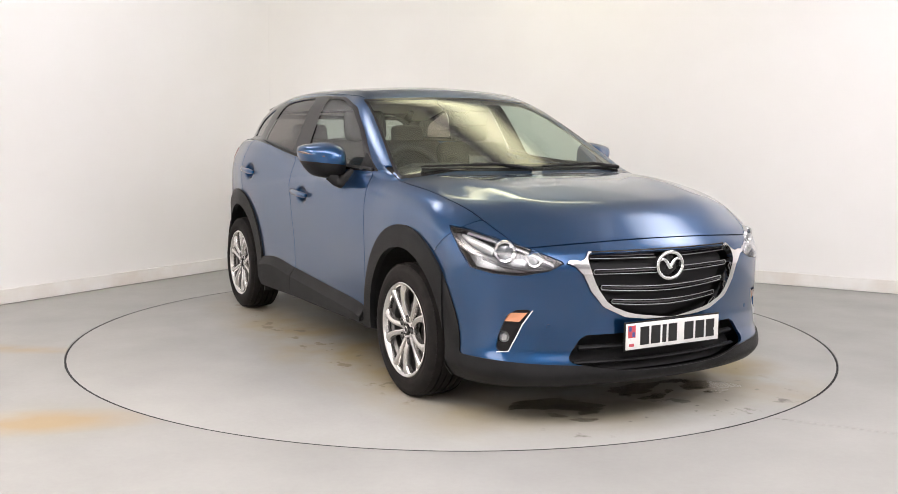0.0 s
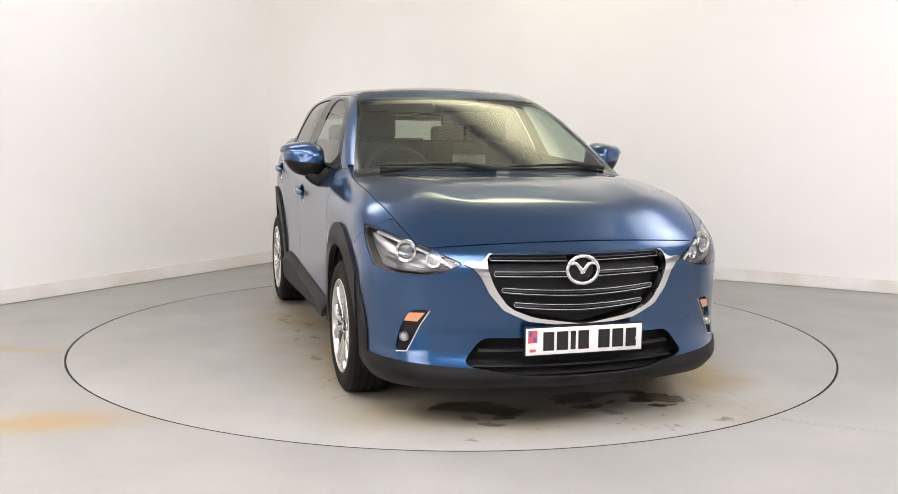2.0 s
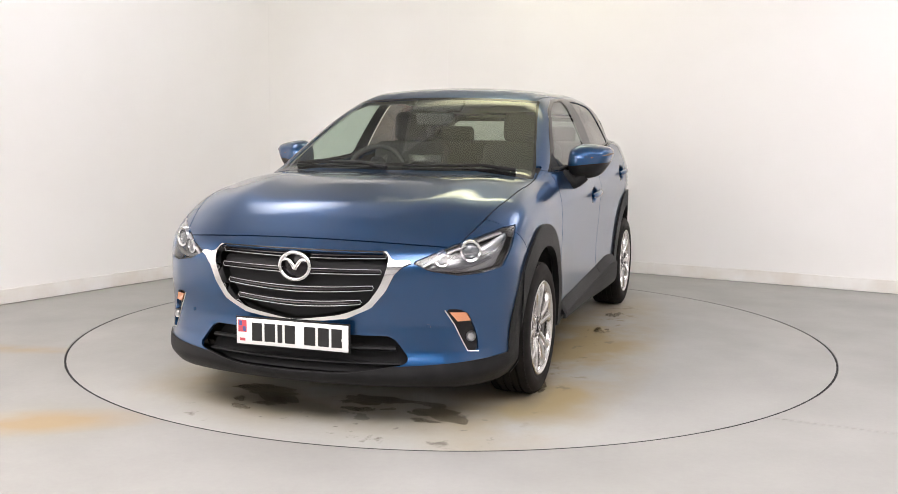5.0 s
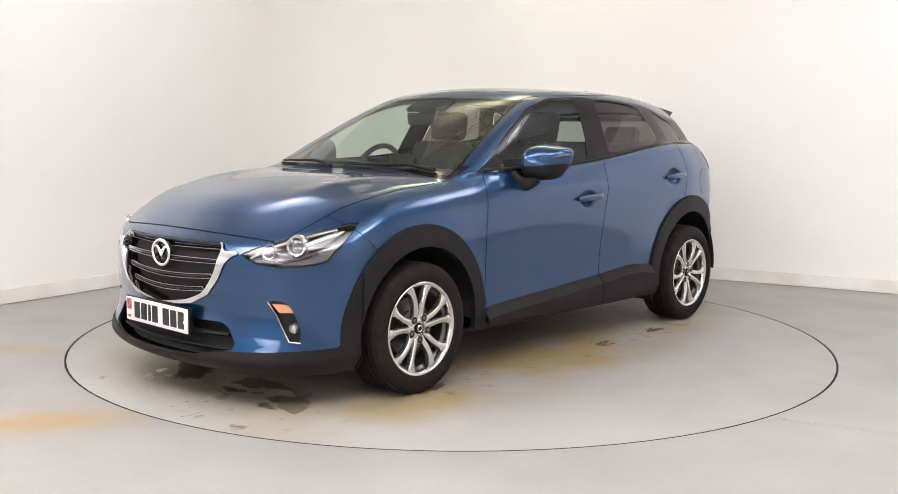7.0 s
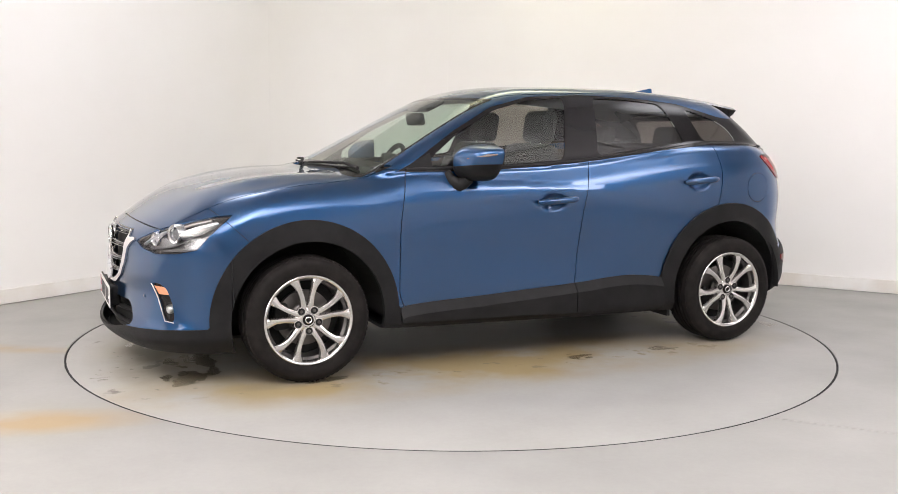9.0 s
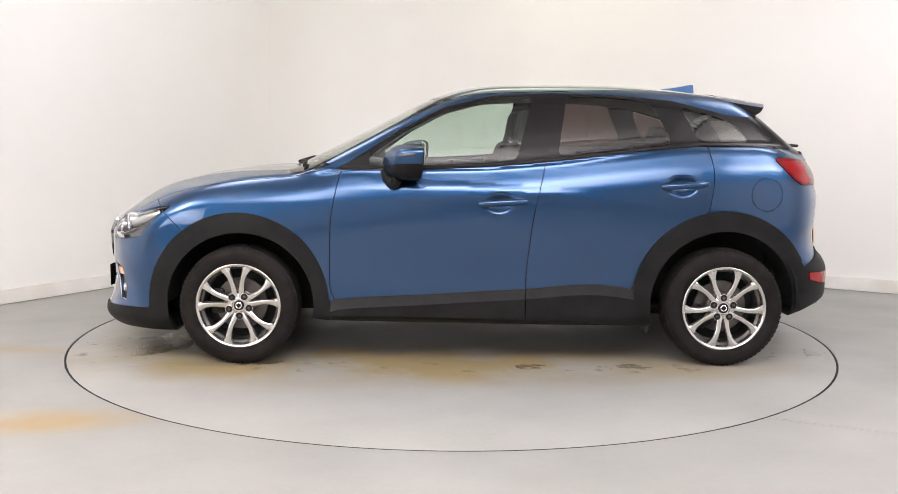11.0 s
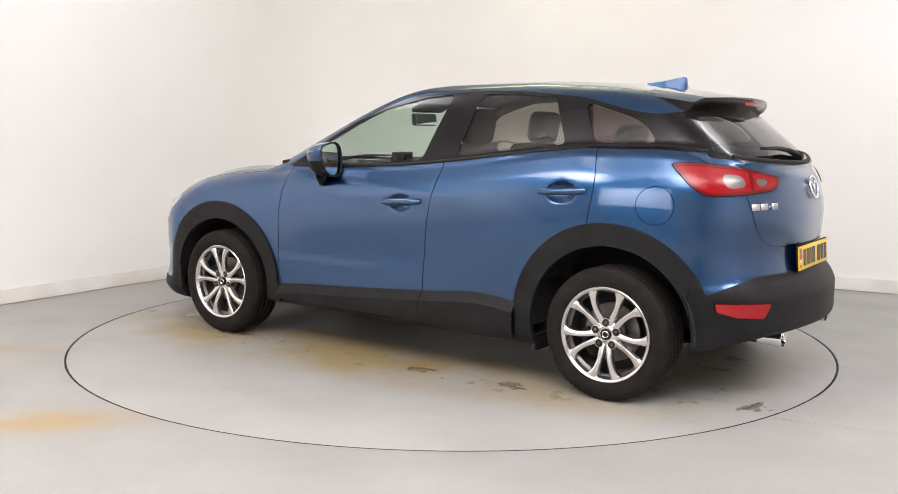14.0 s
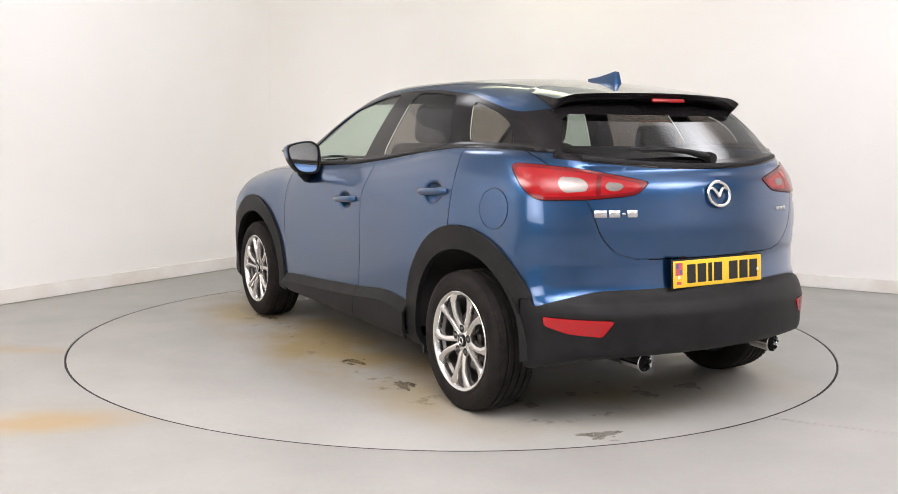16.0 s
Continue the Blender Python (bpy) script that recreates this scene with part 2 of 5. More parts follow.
def hall_floor():
    """The floor slab, with a round well for the turntable."""
    bm = bmesh.new()
    n = 160
    inner = [bm.verts.new((RING_R * math.cos(2 * math.pi * k / n), RING_R * math.sin(2 * math.pi * k / n), 0)) for k in range(n)]
    low = [bm.verts.new((v.co.x, v.co.y, -0.12)) for v in inner]
    pts = [p.xy for p in (A0, A1, A2, A3)]
    outer = []
    for k in range(n):
        d = Vector((math.cos(2 * math.pi * k / n), math.sin(2 * math.pi * k / n)))
        best = 1e9
        for p, q in zip(pts, pts[1:] + pts[:1]):
            e = q - p
            den = d.x * e.y - d.y * e.x
            if abs(den) > 1e-9:
                t = (p.x * e.y - p.y * e.x) / den
                s = (p.x * d.y - p.y * d.x) / den
                if t > 0 and -1e-6 <= s <= 1 + 1e-6:
                    best = min(best, t)
        outer.append(bm.verts.new((d.x * (best + 0.2), d.y * (best + 0.2), 0)))
    for k in range(n):
        j = (k + 1) % n
        bm.faces.new((inner[k], outer[k], outer[j], inner[j]))
        bm.faces.new((inner[j], low[j], low[k], inner[k]))
    bmesh.ops.contextual_create(bm, geom=low)
    bmesh.ops.recalc_face_normals(bm, faces=bm.faces[:])
    return tagged(part("floor", bm, FLOOR_MAT, None), "pale grey painted concrete floor with rusty streaks", "floor", kind="structure")


def wall_between(name, p, q):
    d = (q - p).normalized()
    n = Vector((-d.y, d.x, 0))
    if n.dot(-p.lerp(q, 0.5)) < 0:
        n = -n
    w = 0.2
    corners = [(v.x, v.y) for v in (p, q, q - n * w, p - n * w)]
    wall = slab(name, corners, -0.1, WHITE_H, WALL_MAT, "plain white painted studio wall", "wall")
    slab("upper_" + name, corners, WHITE_H, HALL_H, SHADE_MAT, "grey cladding above the white wall", "wall")
    board = [(v.x, v.y) for v in (p + n * 0.002, q + n * 0.002, q + n * 0.02, p + n * 0.02)]
    slab("baseboard" + name[4:], board, 0.004, 0.105, SKIRT_MAT, "scuffed white skirting board along the wall", "baseboard")
    return wall


hall_floor()
wall_between("wall_west", A0, A1)
wall_between("wall_north", A3, A0)


def cove():
    """The rounded plaster corner between the two white walls."""
    r = 1.2
    n1 = Vector((0.842, -0.540, 0)).normalized()
    n2 = Vector((-0.478, -0.878, 0)).normalized()
    mid = (n1 + n2).normalized()
    c = CORNER + mid * (r / mid.dot(n1))
    a0, a1 = math.atan2(-n1.y, -n1.x), math.atan2(-n2.y, -n2.x)
    if a1 > a0:
        a1 -= 2 * math.pi
    if a0 - a1 > math.pi:
        a1 += 2 * math.pi
    n = 24
    ang = [a0 + (a1 - a0) * (-0.02 + 1.04 * k / n) for k in range(n + 1)]
    ring = [(c.x + (r - 0.0005) * math.cos(a), c.y + (r - 0.0005) * math.sin(a)) for a in ang] + [(c.x + (r + 0.03) * math.cos(a), c.y + (r + 0.03) * math.sin(a)) for a in ang[::-1]]
    ob = slab("wall_corner", ring, 0.002, WHITE_H, WALL_MAT, "rounded white plaster corner of the studio", "wall")
    for f in ob.data.polygons:
        f.use_smooth = abs(f.normal.z) < 0.5
    ob.data.set_sharp_from_angle(angle=radians(40))


cove()
DARK_WALL = principled("pale_grey_wall_paint", (0.76, 0.75, 0.74), 0.9)
vary(DARK_WALL, (0.78, 0.77, 0.76), (0.84, 0.83, 0.82), 1.5)
for w in (wall_between("wall_east", A2, A3), wall_between("wall_south", A1, A2)):
    w.data.materials.clear()
    w.data.materials.append(DARK_WALL)
    tagged(w, "plain pale grey wall behind the camera")
slab("ceiling", [(p.x, p.y) for p in (A0, A1, A2, A3)], HALL_H, HALL_H + 0.15, SHADE_MAT, "grey hall ceiling above the hung diffusers", "ceiling")

turntable = tagged(new("turntable"), "grey painted round turntable flush with the floor, stained under the car", "turntable")
bmt = lathe([(0.0001, 0), (RING_R * 0.5, 0), (RING_R - 0.014, 0), (RING_R - 0.0125, -0.001), (RING_R - 0.0125, -0.05), (0.0001, -0.05)], 160, pose(0, 0, 0, 90, 0, 0))
part("disc", bmt, TABLE_MAT, turntable)
# Near-black ring laid in the gap round the disc, in place of its shade.
part("gap_shade", lathe([(RING_R - 0.0124, -0.04), (RING_R - 0.0124, -0.0012), (RING_R - 0.003, -0.0012), (RING_R - 0.003, -0.04), (RING_R - 0.0124, -0.04)], 160, pose(0, 0, 0, 90, 0, 0)), SEAM, turntable, "dark filler standing in for the shade in the turntable gap")
part("drum", lathe([(0.0001, -0.055), (RING_R - 0.05, -0.055), (RING_R - 0.05, -0.115), (0.0001, -0.115)], 96, pose(0, 0, 0, 90, 0, 0)), UNDER, turntable)

# Fabric diffusers under the ceiling, brightest in their middle: the only light in the hall.


def diffuser_material(name, color, strength, plane="XY", base=0.0):
    m = glow(name, color, strength)
    nt = m.node_tree
    co = nt.nodes.new("ShaderNodeTexCoord")
    mp = nt.nodes.new("ShaderNodeMapping")
    mp.inputs["Location"].default_value = (-1, -1, 0) if plane == "XY" else (-1, 0, -1)
    mp.inputs["Scale"].default_value = (2, 2, 0) if plane == "XY" else (2, 0, 2)
    g = nt.nodes.new("ShaderNodeTexGradient")
    g.gradient_type = "SPHERICAL"
    mul = nt.nodes.new("ShaderNodeMath")
    mul.operation = "MULTIPLY_ADD"
    mul.inputs[1].default_value, mul.inputs[2].default_value = strength * (1 - base), strength * base
    nt.links.new(co.outputs["Generated"], mp.inputs["Vector"])
    nt.links.new(mp.outputs[0], g.inputs[0])
    nt.links.new(g.outputs["Fac"], mul.inputs[0])
    nt.links.new(mul.outputs[0], nt.nodes["Principled BSDF"].inputs["Emission Strength"])
    nt.nodes["Principled BSDF"].inputs["Base Color"].default_value = (0.7, 0.7, 0.7, 1)
    return m


LIGHT_YELLOW = diffuser_material("yellowed_diffuser", (1.0, 0.95, 0.60), 4.2, base=0.03)
LIGHT_COOL = diffuser_material("cool_white_diffuser", (0.96, 0.95, 1.0), 5.0, base=0.03)
LIGHT_WARM = diffuser_material("warm_white_diffuser", (1.0, 0.905, 0.855), 13.0, base=0.05)
LIGHT_REAR = diffuser_material("neutral_white_diffuser", (1.0, 0.935, 0.945), 8.5, base=0.08)


def ceiling_panel(x, y, z, sx, sy, tilt, turn, mat):
    ob = tagged(new("ceiling_light"), "large glowing fabric softbox hung out of view under the ceiling", "ceiling light", group="ceiling lights")
    ob.matrix_basis = pose(x, y, z, 0, 0, turn) @ pose(0, 0, 0, tilt, 0, 0)
    part("diffuser", box(sx, sy, 0.02), mat, ob)
    part("frame", join(box(sx + 0.1, 0.04, 0.06, pose(0, sy / 2 + 0.022, 0.02)), box(sx + 0.1, 0.04, 0.06, pose(0, -sy / 2 - 0.022, 0.02)),
                       box(0.04, sy, 0.06, pose(sx / 2 + 0.022, 0, 0.02)), box(0.04, sy, 0.06, pose(-sx / 2 - 0.022, 0, 0.02))), WALL_MAT, ob)
    for ex in (-0.4, 0.4):
        part("hanger", tube([(ex * sx, 0, 0.01), (ex * sx, 0, (HALL_H - z) * 0.95)], 0.008), STEEL, ob)


ceiling_panel(0.6, 1.95, 3.6, 2.8, 0.95, 0, 0, LIGHT_YELLOW)
ceiling_panel(-1.9, 0.7, 3.6, 1.6, 1.6, 0, 0, LIGHT_COOL)
ceiling_panel(3.2, 0.2, 3.6, 2.0, 1.8, 0, 0, LIGHT_COOL)
# Next two panels are unseen fill, added to brighten walls and the car's sides.
ceiling_panel(-3.7, -3.4, 3.6, 2.8, 2.8, 0, 0, LIGHT_WARM)
ceiling_panel(4.5, -3.4, 3.6, 3.2, 3.2, 0, 0, LIGHT_REAR)
ceiling_panel(0.2, -4.9, 3.65, 5.2, 3.4, 10, 0, LIGHT_REAR)


def standing_softbox(x, y, sx, sz, low, turn, mat):
    """A softbox on a stand, facing the turntable."""
    ob = tagged(new("studio_softbox"), "white softbox on a black light stand", "softbox")
    ob.matrix_basis = pose(x, y, 0, 0, 0, turn)
    part("diffuser", box(sx, 0.02, sz, pose(0, 0, low + sz / 2)), mat, ob)
    part("hood", box(sx + 0.06, 0.20, sz + 0.06, pose(0, -0.13, low + sz / 2), 0.04, 2), BLACK_PLASTIC, ob)
    part("pole", tube([(0, -0.25, 0.02), (0, -0.25, low + 1.2)], 0.02), STEEL, ob)
    for a in (0, 120, 240):
        part("leg", tube([(0, -0.25, 0.5), (0.5 * math.sin(radians(a)), -0.25 - 0.5 * math.cos(radians(a)), 0.012)], 0.012), STEEL, ob)


LIGHT_FRONT = diffuser_material("softbox_fabric", (1.0, 0.95, 0.94), 4.0, "XZ", 0.35)
standing_softbox(-4.0, -6.4, 2.8, 2.3, 0.95, -32, LIGHT_FRONT)


def floor_joint(x0, y0, x1, y1):
    """A hairline joint in the floor."""
    d = math.hypot(x1 - x0, y1 - y0)
    bm = box(d, 0.0018, 0.002, pose((x0 + x1) / 2, (y0 + y1) / 2, 0.0008, 0, 0, math.degrees(math.atan2(y1 - y0, x1 - x0))))
    tagged(part("floor_joint", bm, JOINT_MAT, None), "hairline joint in the grey floor", "floor joint", kind="structure")


JOINT_MAT = principled("dusty_joint", (0.415, 0.405, 0.39), 0.8)
floor_joint(1.403, -1.737, 1.865, -1.957)


def puddle(x, y, r, stretch, turn, seed):
    """A thin film of water left on the turntable."""
    bm = bmesh.new()
    rnd = random.Random(seed)
    n = 40
    ph = [rnd.uniform(0, 6.28) for _ in range(4)]
    pts = []
    for k in range(n):
        a = 2 * math.pi * k / n
        q = r * (1 + 0.22 * math.sin(2 * a + ph[0]) + 0.16 * math.sin(3 * a + ph[1]) + 0.10 * math.sin(7 * a + ph[2]) + 0.07 * math.sin(11 * a + ph[3]))
        pts.append((q * math.cos(a) * stretch, q * math.sin(a)))
    f = bm.faces.new([bm.verts.new((px, py, 0)) for px, py in pts])
    top = bmesh.ops.extrude_face_region(bm, geom=[f])
    bmesh.ops.translate(bm, verts=[v for v in top["geom"] if isinstance(v, bmesh.types.BMVert)], vec=(0, 0, 0.0012))
    bmesh.ops.recalc_face_normals(bm, faces=bm.faces[:])
    bm.transform(pose(x, y, 0.0006, 0, 0, turn))
    part("puddle", bm, WATER, turntable, "thin wet patch on the turntable")


WATER = glass("water_film", (0.93, 0.92, 0.90), 1.0, 0.14, 0.32)
patch = random.Random(5)
for i, (px, py, pr, ps, pt) in enumerate([(1.664, 0.522, 0.13, 1.6, 80), (1.60, -0.35, 0.16, 1.8, 75), (-2.028, 0.508, 0.06, 1.8, 80), (-0.398, 0.844, 0.05, 2.2, 5), (1.55, 0.15, 0.12, 2.0, 85), (1.05, 0.80, 0.07, 2.6, 5), (-0.95, 0.86, 0.05, 2.6, -4)]):
    puddle(px, py, pr * 0.62, ps, pt, 11 + i)
    for k in range(5):
        a = patch.uniform(0, 6.28)
        d = pr * patch.uniform(0.9, 1.7)
        puddle(px + d * math.cos(a), py + d * math.sin(a) * 0.8, pr * patch.uniform(0.10, 0.30), patch.uniform(1.2, 2.4), pt + patch.uniform(-25, 25), 40 + 7 * i + k)

# ---------------------------------------------------------------- the car: shape of its skin
# Car space: x ahead, y to the car's left, z up; the axles lie at x = 1.285 and -1.285.
AXLE_F, AXLE_R, HUB_Z, HUB_Y = 1.285, -1.285, 0.314, 0.766


def line(v, knots):
    """A smooth line through (place, value) knots."""
    k = np.array(knots, float)
    k = k[np.argsort(k[:, 0])]
    xs, ys = k[:, 0], k[:, 1]
    dx, dy = np.diff(xs), np.diff(ys)
    s = dy / dx
    m = np.concatenate([[s[0]], np.where(s[:-1] * s[1:] > 0, 2 * s[:-1] * s[1:] / (s[:-1] + s[1:] + 1e-12), 0), [s[-1]]])
    v = np.clip(np.asarray(v, float), xs[0], xs[-1])
    i = np.clip(np.searchsorted(xs, v) - 1, 0, len(xs) - 2)
    t = (v - xs[i]) / dx[i]
    return ((2 * t ** 3 - 3 * t ** 2 + 1) * ys[i] + (t ** 3 - 2 * t ** 2 + t) * dx[i] * m[i] + (-2 * t ** 3 + 3 * t ** 2) * ys[i + 1] + (t ** 3 - t ** 2) * dx[i] * m[i + 1])


def ease(v):
    v = np.clip(v, 0, 1)
    return v * v * (3 - 2 * v)


def smax(a, b, k):
    h = np.maximum(k - np.abs(a - b), 0) / k
    return np.maximum(a, b) + h * h * k / 4


def smin(a, b, k):
    return -smax(-a, -b, k)


def belt(x):
    return line(x, [(0.9, 1.02), (0.68, 1.03), (0.04, 1.045), (-0.32, 1.073), (-0.70, 1.115), (-1.16, 1.158), (-1.45, 1.158), (-1.67, 1.145), (-1.95, 1.12)])


def side_low(x, z):
    """Half width of the lower body."""
    plan = line(x, [(2.2, 0.70), (1.95, 0.803), (1.7, 0.852), (1.45, 0.868), (1.2, 0.868), (0.8, 0.852), (0.3, 0.850), (-0.4, 0.855), (-0.9, 0.862),
                    (-1.2, 0.860), (-1.45, 0.836), (-1.7, 0.795), (-2.0, 0.70)])
    b = belt(x)
    up = line(z / b, [(0.18, -0.055), (0.25, -0.012), (0.36, -0.006), (0.5, 0.002), (0.62, 0.004), (0.74, 0.002), (0.84, -0.004), (0.90, -0.018), (0.96, -0.045), (1.02, -0.075), (1.2, -0.16)])
    # the shoulder swells over the rear wheel and the front wing, and is hollow along the doors
    door = np.exp(-((x - 0.1) / 0.75) ** 2) * np.exp(-((z - 0.56) / 0.16) ** 2) * -0.016
    # a sweeping crease that falls from the wing along the doors
    zc = line(x, [(1.3, 0.90), (0.78, 0.985), (0.28, 0.955), (-0.27, 0.925), (-0.66, 0.885), (-1.0, 0.84)])
    d = z - zc
    crease = 0.010 * np.exp(-(d / 0.09) ** 2) * np.clip(1.0 - np.abs(x - 0.1) / 1.2, 0, 1) * np.clip((1.0 - x) / 0.35, 0, 1) * np.where(d > 0, 1.0 - 0.5 * np.clip(d / 0.03, 0, 1), 1.0)
    hip = 0.008 * np.exp(-((x + 1.25) / 0.38) ** 2) * np.exp(-((z - 0.92) / 0.16) ** 2)
    shoulder = -0.028 * ease((x - 0.45) / 0.8) * ease((z - 0.72) / 0.30)
    return plan + up + door + crease + hip + shoulder


def side_high(x, z):
    """Half width of the cabin above the belt."""
    base = line(x, [(1.1, 0.74), (0.7, 0.775), (0.3, 0.790), (-0.4, 0.793), (-0.9, 0.774), (-1.2, 0.740), (-1.5, 0.684), (-1.75, 0.618), (-1.95, 0.55)])
    dz = z - belt(x)
    up = np.maximum(dz, 0)
    return base - 0.385 * up - 0.36 * up ** 2 - 0.6 * np.maximum(-dz, 0)


def hood_top(x, y):
    c = line(x, [(2.25, 0.60), (2.16, 0.715), (2.10, 0.760), (2.0, 0.826), (1.885, 0.892), (1.7, 0.953), (1.5, 0.997), (1.23, 1.036), (0.98, 1.048), (0.85, 1.055), (0.75, 1.09), (0.4, 1.5)])
    crown = line(x, [(2.2, 0.045), (1.9, 0.055), (1.6, 0.058), (1.25, 0.054), (0.95, 0.042), (0.7, 0.02)])
    mound = 0.018 * np.exp(-((np.abs(y) - 0.50 - 0.10 * (1.6 - x)) / 0.12) ** 2) * np.clip((2.0 - x) / 0.5, 0, 1)
    return c - crown * (y / 0.75) ** 2 + mound


def roof_top(x, y):
    c = line(x, [(0.75, 1.375), (0.35, 1.452), (0.1, 1.486), (-0.15, 1.506), (-0.40, 1.511), (-0.65, 1.512), (-0.97, 1.498), (-1.31, 1.463), (-1.63, 1.405), (-1.95, 1.33)])
    return c - 0.11 * y * y


def screen_x(y, z):
    return 1.055 - 0.30 * y * y - (z - 1.04) * 1.98 - 0.20 * (z - 1.04) * (1.45 - z)


def back_glass_x(y, z):
    return -1.888 + 0.30 * y * y + np.where(z > 1.10, (z - 1.10) * 1.22, (1.10 - z) * 0.9)


def front_x(y, z):
    c = line(z, [(0.15, 2.07), (0.19, 2.145), (0.235, 2.178), (0.275, 2.168), (0.34, 2.142), (0.45, 2.128), (0.55, 2.135), (0.66, 2.135), (0.73, 2.112), (0.78, 2.06), (0.85, 1.97), (1.0, 1.8)])
    return c - 0.32 * y * y - 0.10 * y ** 4


def rear_x(y, z):
    c = line(z, [(0.2, -1.93), (0.28, -2.005), (0.38, -2.040), (0.49, -2.040), (0.54, -2.020), (0.58, -1.985), (0.62, -1.968), (0.70, -1.960), (0.745, -1.966), (0.85, -1.972), (0.95, -1.958),
                 (1.02, -1.940), (1.09, -1.89), (1.16, -1.82), (1.3, -1.65)])
    return c + 0.35 * y * y


def skin(p):
    """Below zero inside the car's outer skin."""
    x, y, z = p[:, 0], np.abs(p[:, 1]), p[:, 2]
    low = smax(y - side_low(x, z), x - front_x(y, z), 0.17)
    low = smax(low, (z - hood_top(x, y)) * 0.93, 0.10)
    low = smax(low, rear_x(y, z) - x, 0.16)
    dip = 0.035 * np.clip(1 - (y / 0.62) ** 2, 0, 1) * np.clip((-1.62 - x) / 0.15, 0, 1)
    low = smax(low, (z - belt(x) - 0.012 + dip), 0.05)
    bottom = line(x, [(2.2, 0.19), (1.9, 0.165), (1.55, 0.165), (0.97, 0.245), (0.8, 0.228), (-0.8, 0.205), (-1.55, 0.235), (-1.72, 0.275), (-1.92, 0.325), (-2.05, 0.335)])
    low = smax(low, bottom - z, 0.03)
    high = smax(y - side_high(x, z), (z - roof_top(x, y)) * 0.97, 0.11)
    high = smax(high, (x - screen_x(y, z)) * 0.45, 0.07)
    high = smax(high, (back_glass_x(y, z) - x) * 0.63, 0.06)
    high = smax(high, 0.95 - z, 0.02)
    f = smin(low, high, 0.034)
    # hollows behind the door handles
    for hx, hz in ((-0.085, 0.862), (-1.04, 0.962)):
        d = np.sqrt(((x - hx) / 0.075) ** 2 + ((z - hz) / 0.048) ** 2 + ((y - 0.87) / 0.045) ** 2)
        f = smax(f, (1 - d) * 0.035, 0.012)
    return f


def skin_normal(p):
    e = 1e-3
    g = np.stack([skin(p + e * d) - skin(p - e * d) for d in np.eye(3)], 1) / (2 * e)
    return g / (np.linalg.norm(g, axis=1, keepdims=True) + 1e-12), np.linalg.norm(g, axis=1) + 1e-9


